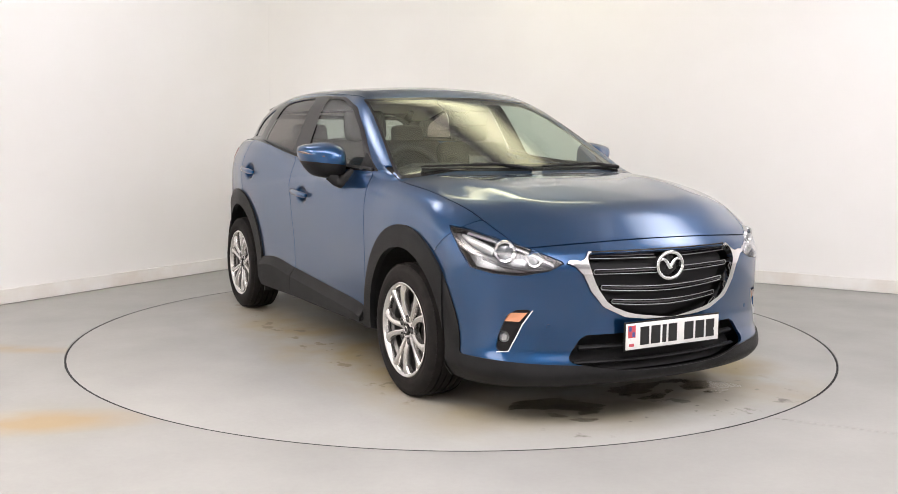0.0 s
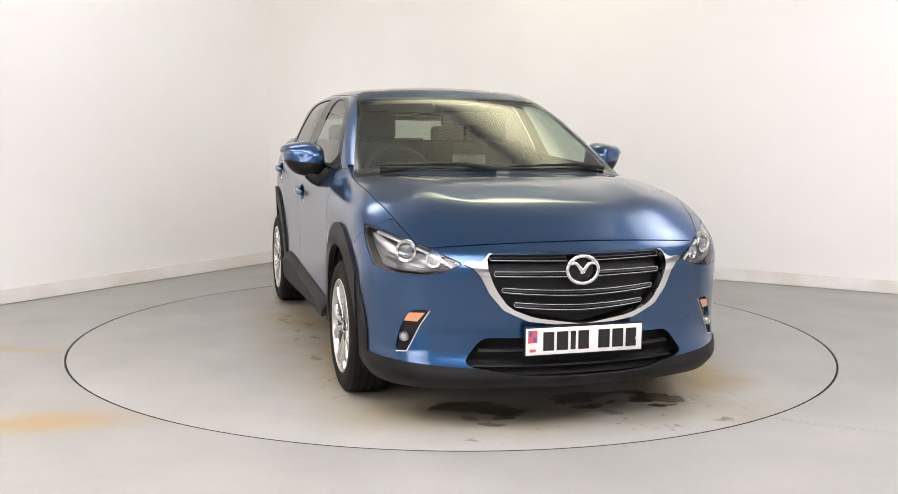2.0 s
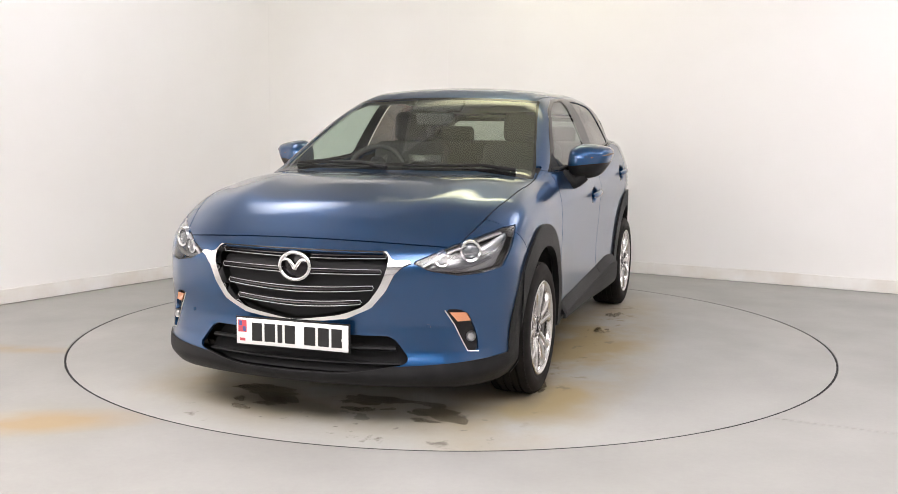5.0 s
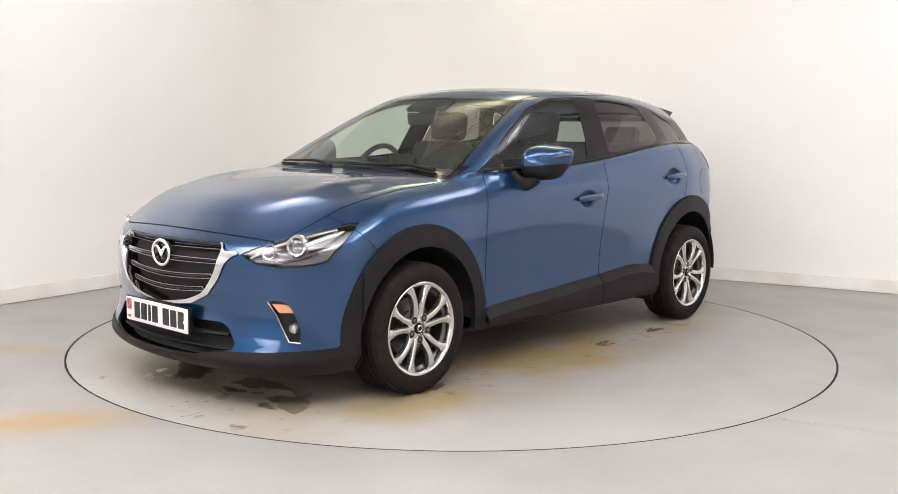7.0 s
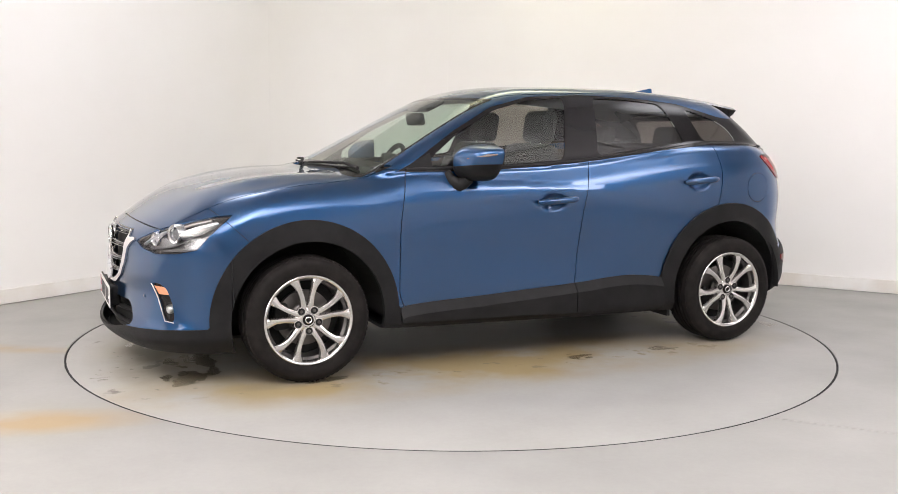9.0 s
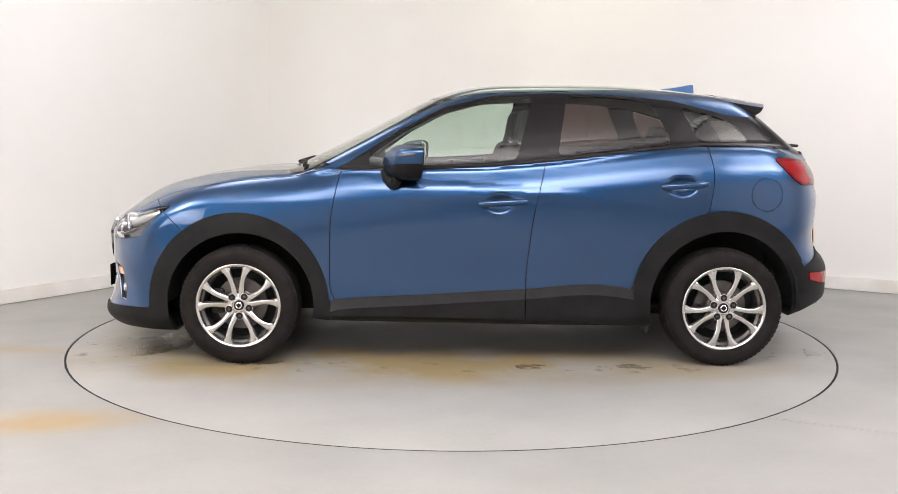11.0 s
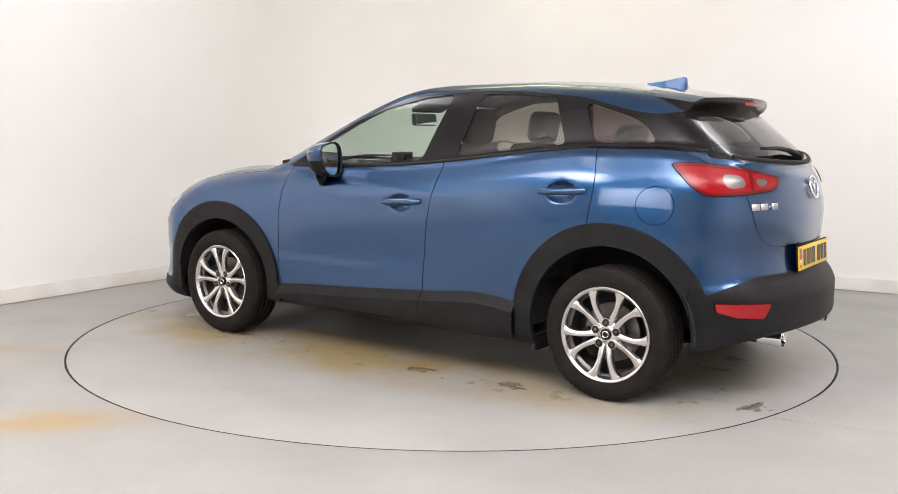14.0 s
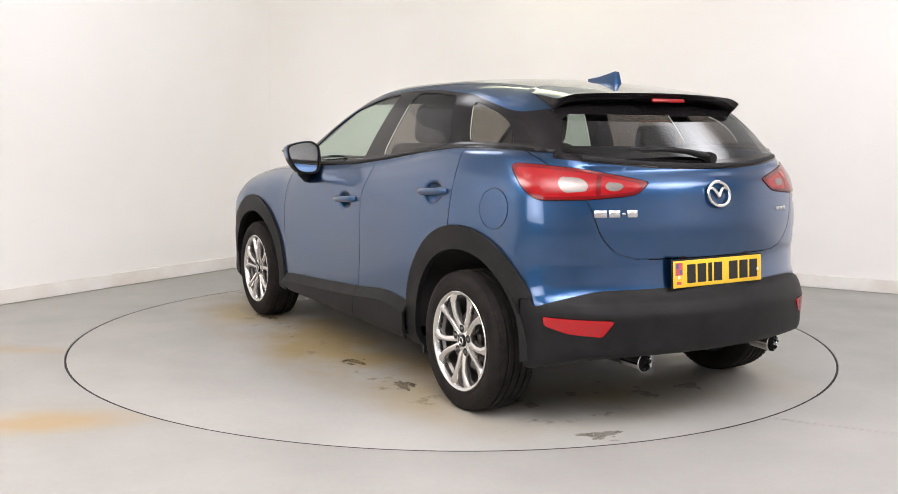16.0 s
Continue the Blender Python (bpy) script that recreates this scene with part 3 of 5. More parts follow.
class Shell:
    """A net of small faces on the skin (the left half), which the shut lines cut into panels."""

    def __init__(self, h):
        lo, hi = np.array([-2.14, -2 * h - h / 2, 0.13]), np.array([2.26, 0.97, 1.56])
        n = np.ceil((hi - lo) / h).astype(int) + 1
        ax = [lo[i] + h * np.arange(n[i]) for i in range(3)]
        g = np.stack(np.meshgrid(*ax, indexing="ij"), -1).reshape(-1, 3)
        F = skin(g).reshape(n)
        S = F < 0
        acc = np.zeros((n[0] - 1, n[1] - 1, n[2] - 1, 3))
        cnt = np.zeros(acc.shape[:3])
        for d in range(3):
            a = [slice(None)] * 3
            b = [slice(None)] * 3
            a[d], b[d] = slice(0, -1), slice(1, None)
            cross = S[tuple(a)] != S[tuple(b)]
            i = np.argwhere(cross)
            fa, fb = F[tuple(a)][cross], F[tuple(b)][cross]
            pos = i.astype(float)
            pos[:, d] += fa / (fa - fb)
            o = [k for k in range(3) if k != d]
            for u in (0, -1):
                for v in (0, -1):
                    c = i.copy()
                    c[:, o[0]] += u
                    c[:, o[1]] += v
                    ok = ((c >= 0) & (c < np.array(acc.shape[:3]))).all(1)
                    np.add.at(acc, tuple(c[ok].T), pos[ok])
                    np.add.at(cnt, tuple(c[ok].T), 1)
        live = np.argwhere(cnt > 0)
        index = -np.ones(cnt.shape, int)
        index[tuple(live.T)] = np.arange(len(live))
        V = lo + h * acc[tuple(live.T)] / cnt[tuple(live.T)][:, None]
        for _ in range(4):
            nn, gl = skin_normal(V)
            V = V - nn * np.clip(skin(V) / gl, -h, h)[:, None]
        faces = []
        for d in range(3):
            a = [slice(None)] * 3
            b = [slice(None)] * 3
            a[d], b[d] = slice(0, -1), slice(1, None)
            o = [k for k in range(3) if k != d]
            i = np.argwhere(S[tuple(a)] != S[tuple(b)])
            out = S[tuple(a)][tuple(i.T)]
            ok = (i[:, o[0]] > 0) & (i[:, o[1]] > 0) & (i[:, o[0]] < n[o[0]] - 1) & (i[:, o[1]] < n[o[1]] - 1)
            i, out = i[ok], out[ok]
            q = []
            for u, v in ((0, 0), (-1, 0), (-1, -1), (0, -1)):
                c = i.copy()
                c[:, o[0]] += u
                c[:, o[1]] += v
                q.append(index[tuple(c.T)])
            q = np.stack(q, 1)
            flip = out == (d == 1)
            q[flip] = q[flip][:, ::-1]
            faces += [tuple(r) for r in q.tolist()]
        self.V = [tuple(v) for v in V.tolist()]
        self.joints = []
        self.faces, _ = self.split(faces, lambda p: -p[:, 1])

    def split(self, faces, fn):
        """The faces where fn is below zero, and those where it is above."""
        val = fn(np.array(self.V))
        val[np.abs(val) < 2e-4] = 0
        val = val.tolist()
        neg, pos, made = [], [], {}
        for f in faces:
            w = [val[i] for i in f]
            if max(w) <= 0:
                neg.append(f)
                continue
            if min(w) >= 0:
                pos.append(f)
                continue
            a, b = [], []
            for k, i in enumerate(f):
                j = f[(k + 1) % len(f)]
                if val[i] <= 0:
                    a.append(i)
                if val[i] >= 0:
                    b.append(i)
                if val[i] * val[j] < 0:
                    e = (min(i, j), max(i, j))
                    if e not in made:
                        t = val[e[0]] / (val[e[0]] - val[e[1]])
                        p, q = self.V[e[0]], self.V[e[1]]
                        self.V.append(tuple(p[c] + t * (q[c] - p[c]) for c in range(3)))
                        made[e] = len(self.V) - 1
                        val.append(0.0)
                    a.append(made[e])
                    b.append(made[e])
            if len(a) > 2:
                neg.append(tuple(a))
            if len(b) > 2:
                pos.append(tuple(b))
        return neg, pos

    def cut(self, faces, fn, gap=0.0022):
        """As split, with a thin joint between; the joint's faces are kept for the seams."""
        neg, rest = self.split(faces, lambda p: fn(p) + gap)
        joint, pos = self.split(rest, lambda p: fn(p) - gap)
        self.joints += joint
        return neg, pos

    def mesh(self, name, faces, offset=0.0, skirt=0.014, sides=(1, -1), rise=None):
        """A mesh of these faces, pushed out by offset, with its edges folded in."""
        used = sorted({i for f in faces for i in f})
        P = np.array([self.V[i] for i in used])
        N, _ = skin_normal(P)
        off = offset if rise is None else (offset + rise(P))[:, None]
        Q = P + N * off
        Q[np.abs(P[:, 1]) < 1e-4, 1] = 0
        N[np.abs(P[:, 1]) < 1e-4, 1] = 0
        at = {i: k for k, i in enumerate(used)}
        F = [tuple(at[i] for i in f) for f in faces]
        count = {}
        for f in F:
            for a, b in zip(f, f[1:] + f[:1]):
                count[(a, b)] = 1
        edges = [(a, b) for a, b in count if (b, a) not in count and not (abs(P[a][1]) < 1e-4 and abs(P[b][1]) < 1e-4)]
        co, no = Q.tolist(), N.tolist()
        if skirt:
            for a, b in edges:
                e = Q[b] - Q[a]
                n = np.cross(e, N[a])
                n = n / (np.linalg.norm(n) + 1e-12)
                k = len(co)
                co += [Q[a].tolist(), Q[b].tolist(), (Q[b] - N[b] * skirt).tolist(), (Q[a] - N[a] * skirt).tolist()]
                no += [n.tolist()] * 4
                F.append((k + 1, k, k + 3, k + 2))
        verts, norms, fs = [], [], []
        for s in sides:
            k = len(verts)
            verts += [(x, y * s, z) for x, y, z in co]
            norms += [(x, y * s, z) for x, y, z in no]
            fs += [tuple(i + k for i in (f if s > 0 else f[::-1])) for f in F]
        if len(sides) == 2:
            n1 = len(co)
            weld = {k + n1: k for k in range(len(Q)) if abs(Q[k][1]) < 1e-9}
            if weld:
                fs = [tuple(weld.get(i, i) for i in f) for f in fs]
        me = bpy.data.meshes.new(name)
        me.from_pydata(verts, [], fs)
        me.polygons.foreach_set("use_smooth", [True] * len(me.polygons))
        if rise is None:
            me.normals_split_custom_set_from_vertices(norms)
        else:
            me.set_sharp_from_angle(angle=radians(22))
        me.update()
        return me


def poly(points, rounds=2):
    """Signed distance to a closed outline with eased corners; below zero inside."""
    P = np.array(points, float)
    for _ in range(rounds):
        Q = np.roll(P, -1, 0)
        L = np.linalg.norm(Q - P, axis=1, keepdims=True)
        c = np.minimum(0.25, 0.02 / (L + 1e-9))
        P = np.stack([P + c * (Q - P), Q - c * (Q - P)], 1).reshape(-1, 2)

    def fn(uv):
        uv = np.asarray(uv)
        d = np.full(len(uv), 1e9)
        inside = np.zeros(len(uv), bool)
        for a, b in zip(P, np.roll(P, -1, 0)):
            e, w = b - a, uv - a
            t = np.clip((w @ e) / (e @ e + 1e-12), 0, 1)
            d = np.minimum(d, ((w - t[:, None] * e) ** 2).sum(1))
            c = (a[1] <= uv[:, 1]) != (b[1] <= uv[:, 1])
            xi = a[0] + (uv[:, 1] - a[1]) / (e[1] if abs(e[1]) > 1e-12 else 1e-12) * e[0]
            inside ^= c & (uv[:, 0] < xi)
        return np.where(inside, -1, 1) * np.sqrt(d)
    return fn


def seen_side(fn):
    return lambda p: fn(p[:, [0, 2]])


def seen_front(fn):
    return lambda p: fn(np.abs(p[:, [1, 2]]))


def both(*fns):
    return lambda p: np.max([f(p) for f in fns], axis=0)


def either(*fns):
    return lambda p: np.min([f(p) for f in fns], axis=0)


shell = Shell(0.0155)
ALL = shell.faces

# outlines seen from the side (x, z)
DAYLIGHT = poly([(0.775, 1.028), (0.35, 1.030), (-0.02, 1.052), (-0.36, 1.082), (-0.70, 1.125), (-1.13, 1.166), (-1.45, 1.166), (-1.62, 1.155), (-1.95, 1.135), (-1.95, 1.36), (-1.55, 1.342), (-1.42, 1.322), (-1.32, 1.334), (-1.02, 1.408),
                 (-0.68, 1.438), (-0.37, 1.445), (-0.05, 1.428), (0.20, 1.366), (0.45, 1.236)])
FRONT_WINDOW = poly([(0.66, 1.056), (0.35, 1.052), (-0.02, 1.074), (-0.180, 1.086), (-0.270, 1.430), (-0.06, 1.412), (0.19, 1.348), (0.415, 1.232)])
REAR_WINDOW = poly([(-0.395, 1.108), (-0.70, 1.146), (-0.965, 1.172), (-1.005, 1.185), (-0.895, 1.404), (-0.68, 1.424), (-0.455, 1.430)])
QUARTER_WINDOW = poly([(-1.15, 1.190), (-1.44, 1.188), (-1.38, 1.265), (-1.30, 1.308), (-1.06, 1.380)])
near_side = lambda p: side_high(p[:, 0], p[:, 2]) - 0.06 - 0.40 * np.clip((-1.28 - p[:, 0]) / 0.3, 0, 1) - p[:, 1]
above_belt = lambda p: belt(p[:, 0]) - 0.012 - p[:, 2]
ARCH_F_OUT = lambda p: np.hypot(p[:, 0] - 1.285, (p[:, 2] - 0.325) * 0.985) - 0.474
ARCH_F_IN = lambda p: np.hypot(p[:, 0] - 1.275, p[:, 2] - 0.318) - 0.385
ARCH_R_OUT = lambda p: np.hypot(p[:, 0] + 1.275, p[:, 2] - 0.345) - 0.485
ARCH_R_IN = lambda p: np.hypot(p[:, 0] + 1.280, p[:, 2] - 0.335) - 0.390
SILL_LINE = lambda p: p[:, 2] - line(p[:, 0], [(1.0, 0.30), (0.84, 0.322), (0.76, 0.351), (0.27, 0.380), (-0.25, 0.413), (-0.575, 0.438), (-0.68, 0.432), (-0.907, 0.392), (-1.2, 0.33)])
SILL_LOW = lambda p: p[:, 2] - line(p[:, 0], [(1.0, 0.27), (-1.0, 0.245)])
FRONT_LIP = lambda p: np.maximum(p[:, 2] - 0.264 - 0.050 * p[:, 1] ** 2, 1.45 - p[:, 0])
REAR_VALANCE = lambda p: np.maximum(p[:, 2] - line(-p[:, 0], [(1.4, 0.45), (1.6, 0.495), (1.7, 0.522), (1.8, 0.562), (1.88, 0.598), (2.1, 0.605)]), p[:, 0] + 1.45)
in_sill = lambda p: np.maximum(np.abs(p[:, 0] + 0.02) - 0.90, 0.4 - p[:, 1])
HEADLAMP = poly([(-1.092, 0.700), (-1.00, 0.736), (-0.926, 0.764), (-0.757, 0.806), (-0.655, 0.828), (-0.575, 0.836), (-0.700, 0.676), (-0.80, 0.656), (-0.92, 0.649), (-1.03, 0.668)], 0)
TAIL_LAMP = poly([(-0.530, 1.112), (-0.65, 1.108), (-0.857, 1.088), (-1.10, 1.040), (-1.097, 1.028), (-1.06, 0.985), (-0.89, 0.968), (-0.665, 0.962), (-0.60, 1.005)])
GRILLE = poly([(-0.2, 0.735), (0.395, 0.735), (0.405, 0.69), (0.372, 0.60), (0.315, 0.522), (0.21, 0.480), (0.0, 0.448), (-0.2, 0.48)], 1)
INTAKE = poly([(-0.3, 0.398), (0.425, 0.395), (0.505, 0.290), (0.42, 0.268), (0.265, 0.243), (0, 0.238), (-0.3, 0.24)], 1)
SURROUND = poly([(0.508, 0.704), (0.462, 0.683), (0.430, 0.652), (0.397, 0.582), (0.339, 0.513), (0.235, 0.464), (0.10, 0.446), (0.0, 0.440), (-0.1, 0.443), (-0.1, 0.47), (0.0, 0.47), (0.2, 0.49), (0.33, 0.56), (0.36, 0.66), (0.372, 0.738), (0.392, 0.738), (0.408, 0.714), (0.430, 0.704), (0.460, 0.709)], 0)
REFLECTOR = poly([(0.535, 0.487), (0.765, 0.497), (0.758, 0.458), (0.70, 0.432), (0.585, 0.420)], 0)
FOG = poly([(0.70, 0.503), (0.618, 0.508), (0.655, 0.445), (0.706, 0.330), (0.746, 0.324), (0.735, 0.40)], 1)
FUEL = lambda p: np.hypot(p[:, 0] + 1.496, p[:, 2] - 0.917) - 0.086
corner_front = lambda fn: (lambda p: np.maximum(fn(np.stack([(p[:, 1] - p[:, 0]) * 0.7071, p[:, 2]], 1)), 1.3 - p[:, 0]))
corner_rear = lambda fn: (lambda p: np.maximum(fn(np.stack([(p[:, 1] + p[:, 0]) * 0.7071, p[:, 2]], 1)), p[:, 0] + 1.2))

# openings first: wheel arches, glass, lamps, grille
_, F = shell.split(ALL, lambda p: np.maximum(np.minimum(ARCH_F_IN(p), ARCH_R_IN(p)), 0.45 - p[:, 1]))
UNDERSIDE, F = shell.split(F, lambda p: np.maximum(p[:, 2] - line(p[:, 0], [(2.2, 0.198), (1.9, 0.180), (1.55, 0.182), (0.97, 0.260), (0.8, 0.244), (-0.8, 0.222), (-1.55, 0.253), (-1.72, 0.293), (-1.92, 0.342), (-2.05, 0.352)]), -1))
back_edge = lambda p: np.max([p[:, 1] - line(p[:, 2], [(1.08, 0.70), (1.2, 0.62), (1.36, 0.52)]), p[:, 2] - 1.372, 1.086 + 0.036 * (p[:, 1] / 0.6) ** 2 - p[:, 2], p[:, 0] + 1.35], axis=0)
BACK, F = shell.split(F, back_edge)
BACK_BAND, BACK = shell.split(BACK, lambda p: -0.022 - 0.045 * np.clip((p[:, 2] - 1.29) / 0.03, 0, 1) - 0.016 * np.clip((1.16 - p[:, 2]) / 0.02, 0, 1) - back_edge(p))
SIDE_GLASS, F = shell.split(F, both(seen_side(DAYLIGHT), near_side))
W_FRONT, SIDE_TRIM = shell.split(SIDE_GLASS, seen_side(FRONT_WINDOW))
W_REAR, SIDE_TRIM = shell.split(SIDE_TRIM, seen_side(REAR_WINDOW))
W_QUARTER, SIDE_TRIM = shell.split(SIDE_TRIM, seen_side(QUARTER_WINDOW))
screen_edge = lambda p: np.max([p[:, 1] - line(p[:, 2], [(1.0, 0.735), (1.06, 0.715), (1.2, 0.655), (1.42, 0.560)]), p[:, 2] - 1.432 + 0.06 * p[:, 1] ** 2, 1.056 - 0.10 * p[:, 1] ** 2 - p[:, 2], -0.02 - p[:, 0]], axis=0)
on_screen = lambda p: screen_x(p[:, 1], p[:, 2]) - 0.075 - p[:, 0]
SCREEN, F = shell.split(F, both(screen_edge, on_screen))
SCREEN_BAND, SCREEN = shell.split(SCREEN, lambda p: -0.012 - screen_edge(p))
LAMP_F, F = shell.cut(F, corner_front(HEADLAMP), 0.002)
LAMP_R, F = shell.cut(F, corner_rear(TAIL_LAMP), 0.002)
front_face = lambda p: 1.75 - p[:, 0]
GRILLE_HOLE, F = shell.split(F, both(seen_front(GRILLE), front_face))
CHROME_WING, F = shell.cut(F, both(seen_front(SURROUND), front_face), 0.001)
INTAKE_HOLE, F = shell.split(F, both(seen_front(INTAKE), front_face))
FOG_PANEL, F = shell.cut(F, both(seen_front(FOG), front_face), 0.0015)
# dark cladding along the bottom and round the wheels
CLAD, F = shell.split(F, either(lambda p: np.maximum(np.minimum(ARCH_F_OUT(p), ARCH_R_OUT(p)), 0.45 - p[:, 1]), both(SILL_LINE, in_sill), FRONT_LIP, REAR_VALANCE))
CLAD_F, CLAD_REST = shell.split(CLAD, lambda p: 0.80 - p[:, 0])
CLAD_R, CLAD_SILL = shell.split(CLAD_REST, lambda p: p[:, 0] + 0.80)
LIP_F, CLAD_F = shell.cut(CLAD_F, lambda p: 1.655 - p[:, 0], 0.001)
VALANCE, CLAD_R = shell.cut(CLAD_R, lambda p: p[:, 0] + np.where(p[:, 2] < 0.56, 1.66, 1.74), 0.001)
REFLECT, VALANCE = shell.cut(VALANCE, both(seen_front(REFLECTOR), lambda p: p[:, 0] + 1.7), 0.001)
SILL_UNDER, CLAD_SILL = shell.cut(CLAD_SILL, SILL_LOW, 0.003)
SILL_REAR, SILL_FRONT = shell.cut(CLAD_SILL, lambda p: p[:, 0] + 0.229, 0.002)
SILL_REAR = sum(shell.split(SILL_REAR, lambda p: SILL_LINE(p) + 0.050), [])
SILL_FRONT = sum(shell.split(SILL_FRONT, lambda p: SILL_LINE(p) + 0.050), [])
# painted panels
hood_region = lambda p: np.max([p[:, 1] - line(p[:, 0], [(0.7, 0.742), (0.9, 0.738), (1.2, 0.752), (1.45, 0.752), (1.7, 0.72), (1.9, 0.66), (2.0, 0.60)]), 0.782 - 0.06 * p[:, 1] ** 2 - p[:, 2], 0.80 - p[:, 0], p[:, 2] - 1.06], axis=0)
HOOD, F = shell.cut(F, hood_region)
cowl_line = lambda p: p[:, 0] - (1.075 - 0.34 * p[:, 1] ** 2)
COWL, HOOD = shell.cut(HOOD, cowl_line, 0.003)
ROOF, F = shell.cut(F, lambda p: np.maximum(np.maximum(1.17 - p[:, 2], p[:, 0] - 0.32), p[:, 1] - line(p[:, 0], [(0.2, 0.545), (-0.4, 0.560), (-1.0, 0.545), (-1.6, 0.48)])), 0.0022)
DOOR_F_LINE = lambda p: p[:, 0] - line(p[:, 2], [(0.25, 0.745), (0.31, 0.764), (0.43, 0.805), (0.71, 0.802), (0.99, 0.758), (1.04, 0.74)])
DOOR_B_LINE = lambda p: p[:, 0] - line(p[:, 2], [(0.25, -0.228), (0.40, -0.229), (0.74, -0.259), (1.064, -0.328), (1.42, -0.405)])
DOOR_R_LINE = lambda p: p[:, 0] - line(p[:, 2], [(0.5, -1.0), (0.807, -1.175), (0.878, -1.192), (1.02, -1.209), (1.15, -1.190)])
door_zone = lambda p: np.max([p[:, 2] - belt(p[:, 0]) - 0.01, 0.5 - p[:, 1]], axis=0)
DOORS, F = shell.cut(F, both(DOOR_F_LINE, lambda p: -DOOR_R_LINE(p), door_zone), 0.0022)
DOOR_R, DOOR_F = shell.cut(DOORS, DOOR_B_LINE)
bumper_split = lambda p: 1.56 + (p[:, 2] - 0.70) * 1.05 - p[:, 0]
BUMPER_F, F = shell.cut(F, lambda p: np.maximum(bumper_split(p), p[:, 2] - 0.86))
WING, F = shell.cut(F, lambda p: np.maximum(0.70 - p[:, 0], p[:, 2] - 1.04), 0.001)
gate = lambda p: np.max([p[:, 1] - line(p[:, 2], [(0.70, 0.20), (0.722, 0.40), (0.76, 0.50), (0.83, 0.560), (0.95, 0.600), (1.02, 0.640), (1.14, 0.715)]), 0.722 - p[:, 2], p[:, 0] + 1.5, p[:, 2] - 1.17], axis=0)
GATE, F = shell.cut(F, gate)
FUEL_FLAP, F = shell.cut(F, both(FUEL, lambda p: 0.5 - p[:, 1]), 0.0015)
BUMPER_R, F = shell.split(F, lambda p: np.max([p[:, 2] - line(-p[:, 0], [(1.6, 0.74), (1.75, 0.80), (2.0, 0.90)]), p[:, 0] + 1.62, p[:, 2] - 0.96], axis=0))
QUARTER, PILLAR = shell.split(F, lambda p: np.maximum(p[:, 0] + 0.5, p[:, 2] - belt(p[:, 0]) - 0.02))

car = tagged(new("car"), "metallic blue five-door crossover car with black cladding, parked on the turntable", "car")
for nm, fs, mt, off in [("hood", HOOD, PAINT, 0), ("cowl", COWL, BLACK_PLASTIC, -0.012), ("roof", ROOF, PAINT, 0), ("front_bumper", BUMPER_F, PAINT, 0), 
                        ("tailgate", GATE, PAINT, 0), ("windscreen", SCREEN, GLASS_SCREEN, 0), ("windscreen_surround", SCREEN_BAND, GLOSS_BLACK, 0.0005), ("rear_window", BACK, GLASS_BACK, 0),
                        ("rear_window_surround", BACK_BAND, GLOSS_BLACK, 0.0005), ("front_lip", LIP_F, BLACK_PLASTIC, 0.006), ("rear_valance", VALANCE, BLACK_PLASTIC, 0.006),
                        ("underbody", UNDERSIDE, UNDER, 0)]:
    part(nm, shell.mesh(nm, fs, off, 0.0 if "wind" in nm else 0.014), mt, car)
part("rear_bumper", shell.mesh("rear_bumper", BUMPER_R, 0, 0.0), PAINT, car)
SIDES = {}
for s in (1, -1):
    for nm, fs, mt, off in [("front_wing", WING, PAINT, 0), ("front_door", DOOR_F, PAINT, 0), ("rear_door", DOOR_R, PAINT, 0), ("rear_quarter_panel", QUARTER, PAINT, 0), ("roof_pillar", PILLAR, PAINT, 0),
                            ("front_arch_cladding", CLAD_F, BLACK_PLASTIC, 0.013), ("rear_arch_cladding", CLAD_R, BLACK_PLASTIC, 0.013), 
                            ("sill", SILL_UNDER, BLACK_PLASTIC, 0.0), ("window_surround", SIDE_TRIM, GLOSS_BLACK, 0.002), ("fog_lamp_panel", FOG_PANEL, GLOSS_BLACK, -0.012)]:
        SIDES[nm, s] = part(nm, shell.mesh(nm, fs, off, 0.0 if nm == "window_surround" else 0.03 if "arch" in nm else 0.014, (s,)), mt, car)
    for fs in (SILL_FRONT, SILL_REAR):
        part("sill_cladding", shell.mesh("sill_cladding", fs, 0.004, 0.014, (s,), lambda p: 0.034 * np.clip(-SILL_LINE(p) / 0.050, 0, 1)), BLACK_PLASTIC, car)
    SIDES["fw", s] = part("window", shell.mesh("window", W_FRONT, -0.003, 0, (s,)), GLASS_CLEAR, SIDES["front_door", s])
    SIDES["rw", s] = part("window", shell.mesh("window", W_REAR, -0.003, 0, (s,)), GLASS_DARK, SIDES["rear_door", s])
    part("quarter_window", shell.mesh("quarter_window", W_QUARTER, -0.003, 0, (s,)), GLASS_DARK, car)
    if s > 0:
        part("fuel_flap", shell.mesh("fuel_flap", FUEL_FLAP, 0.001, 0.012, (s,)), PAINT, car)
    else:
        part("side_panel", shell.mesh("side_panel", FUEL_FLAP, 0, 0, (s,)), PAINT, car)
part("panel_seams", shell.mesh("panel_seams", shell.joints, -0.012, 0.0), SEAM, car)

# ---------------------------------------------------------------- the car: fittings


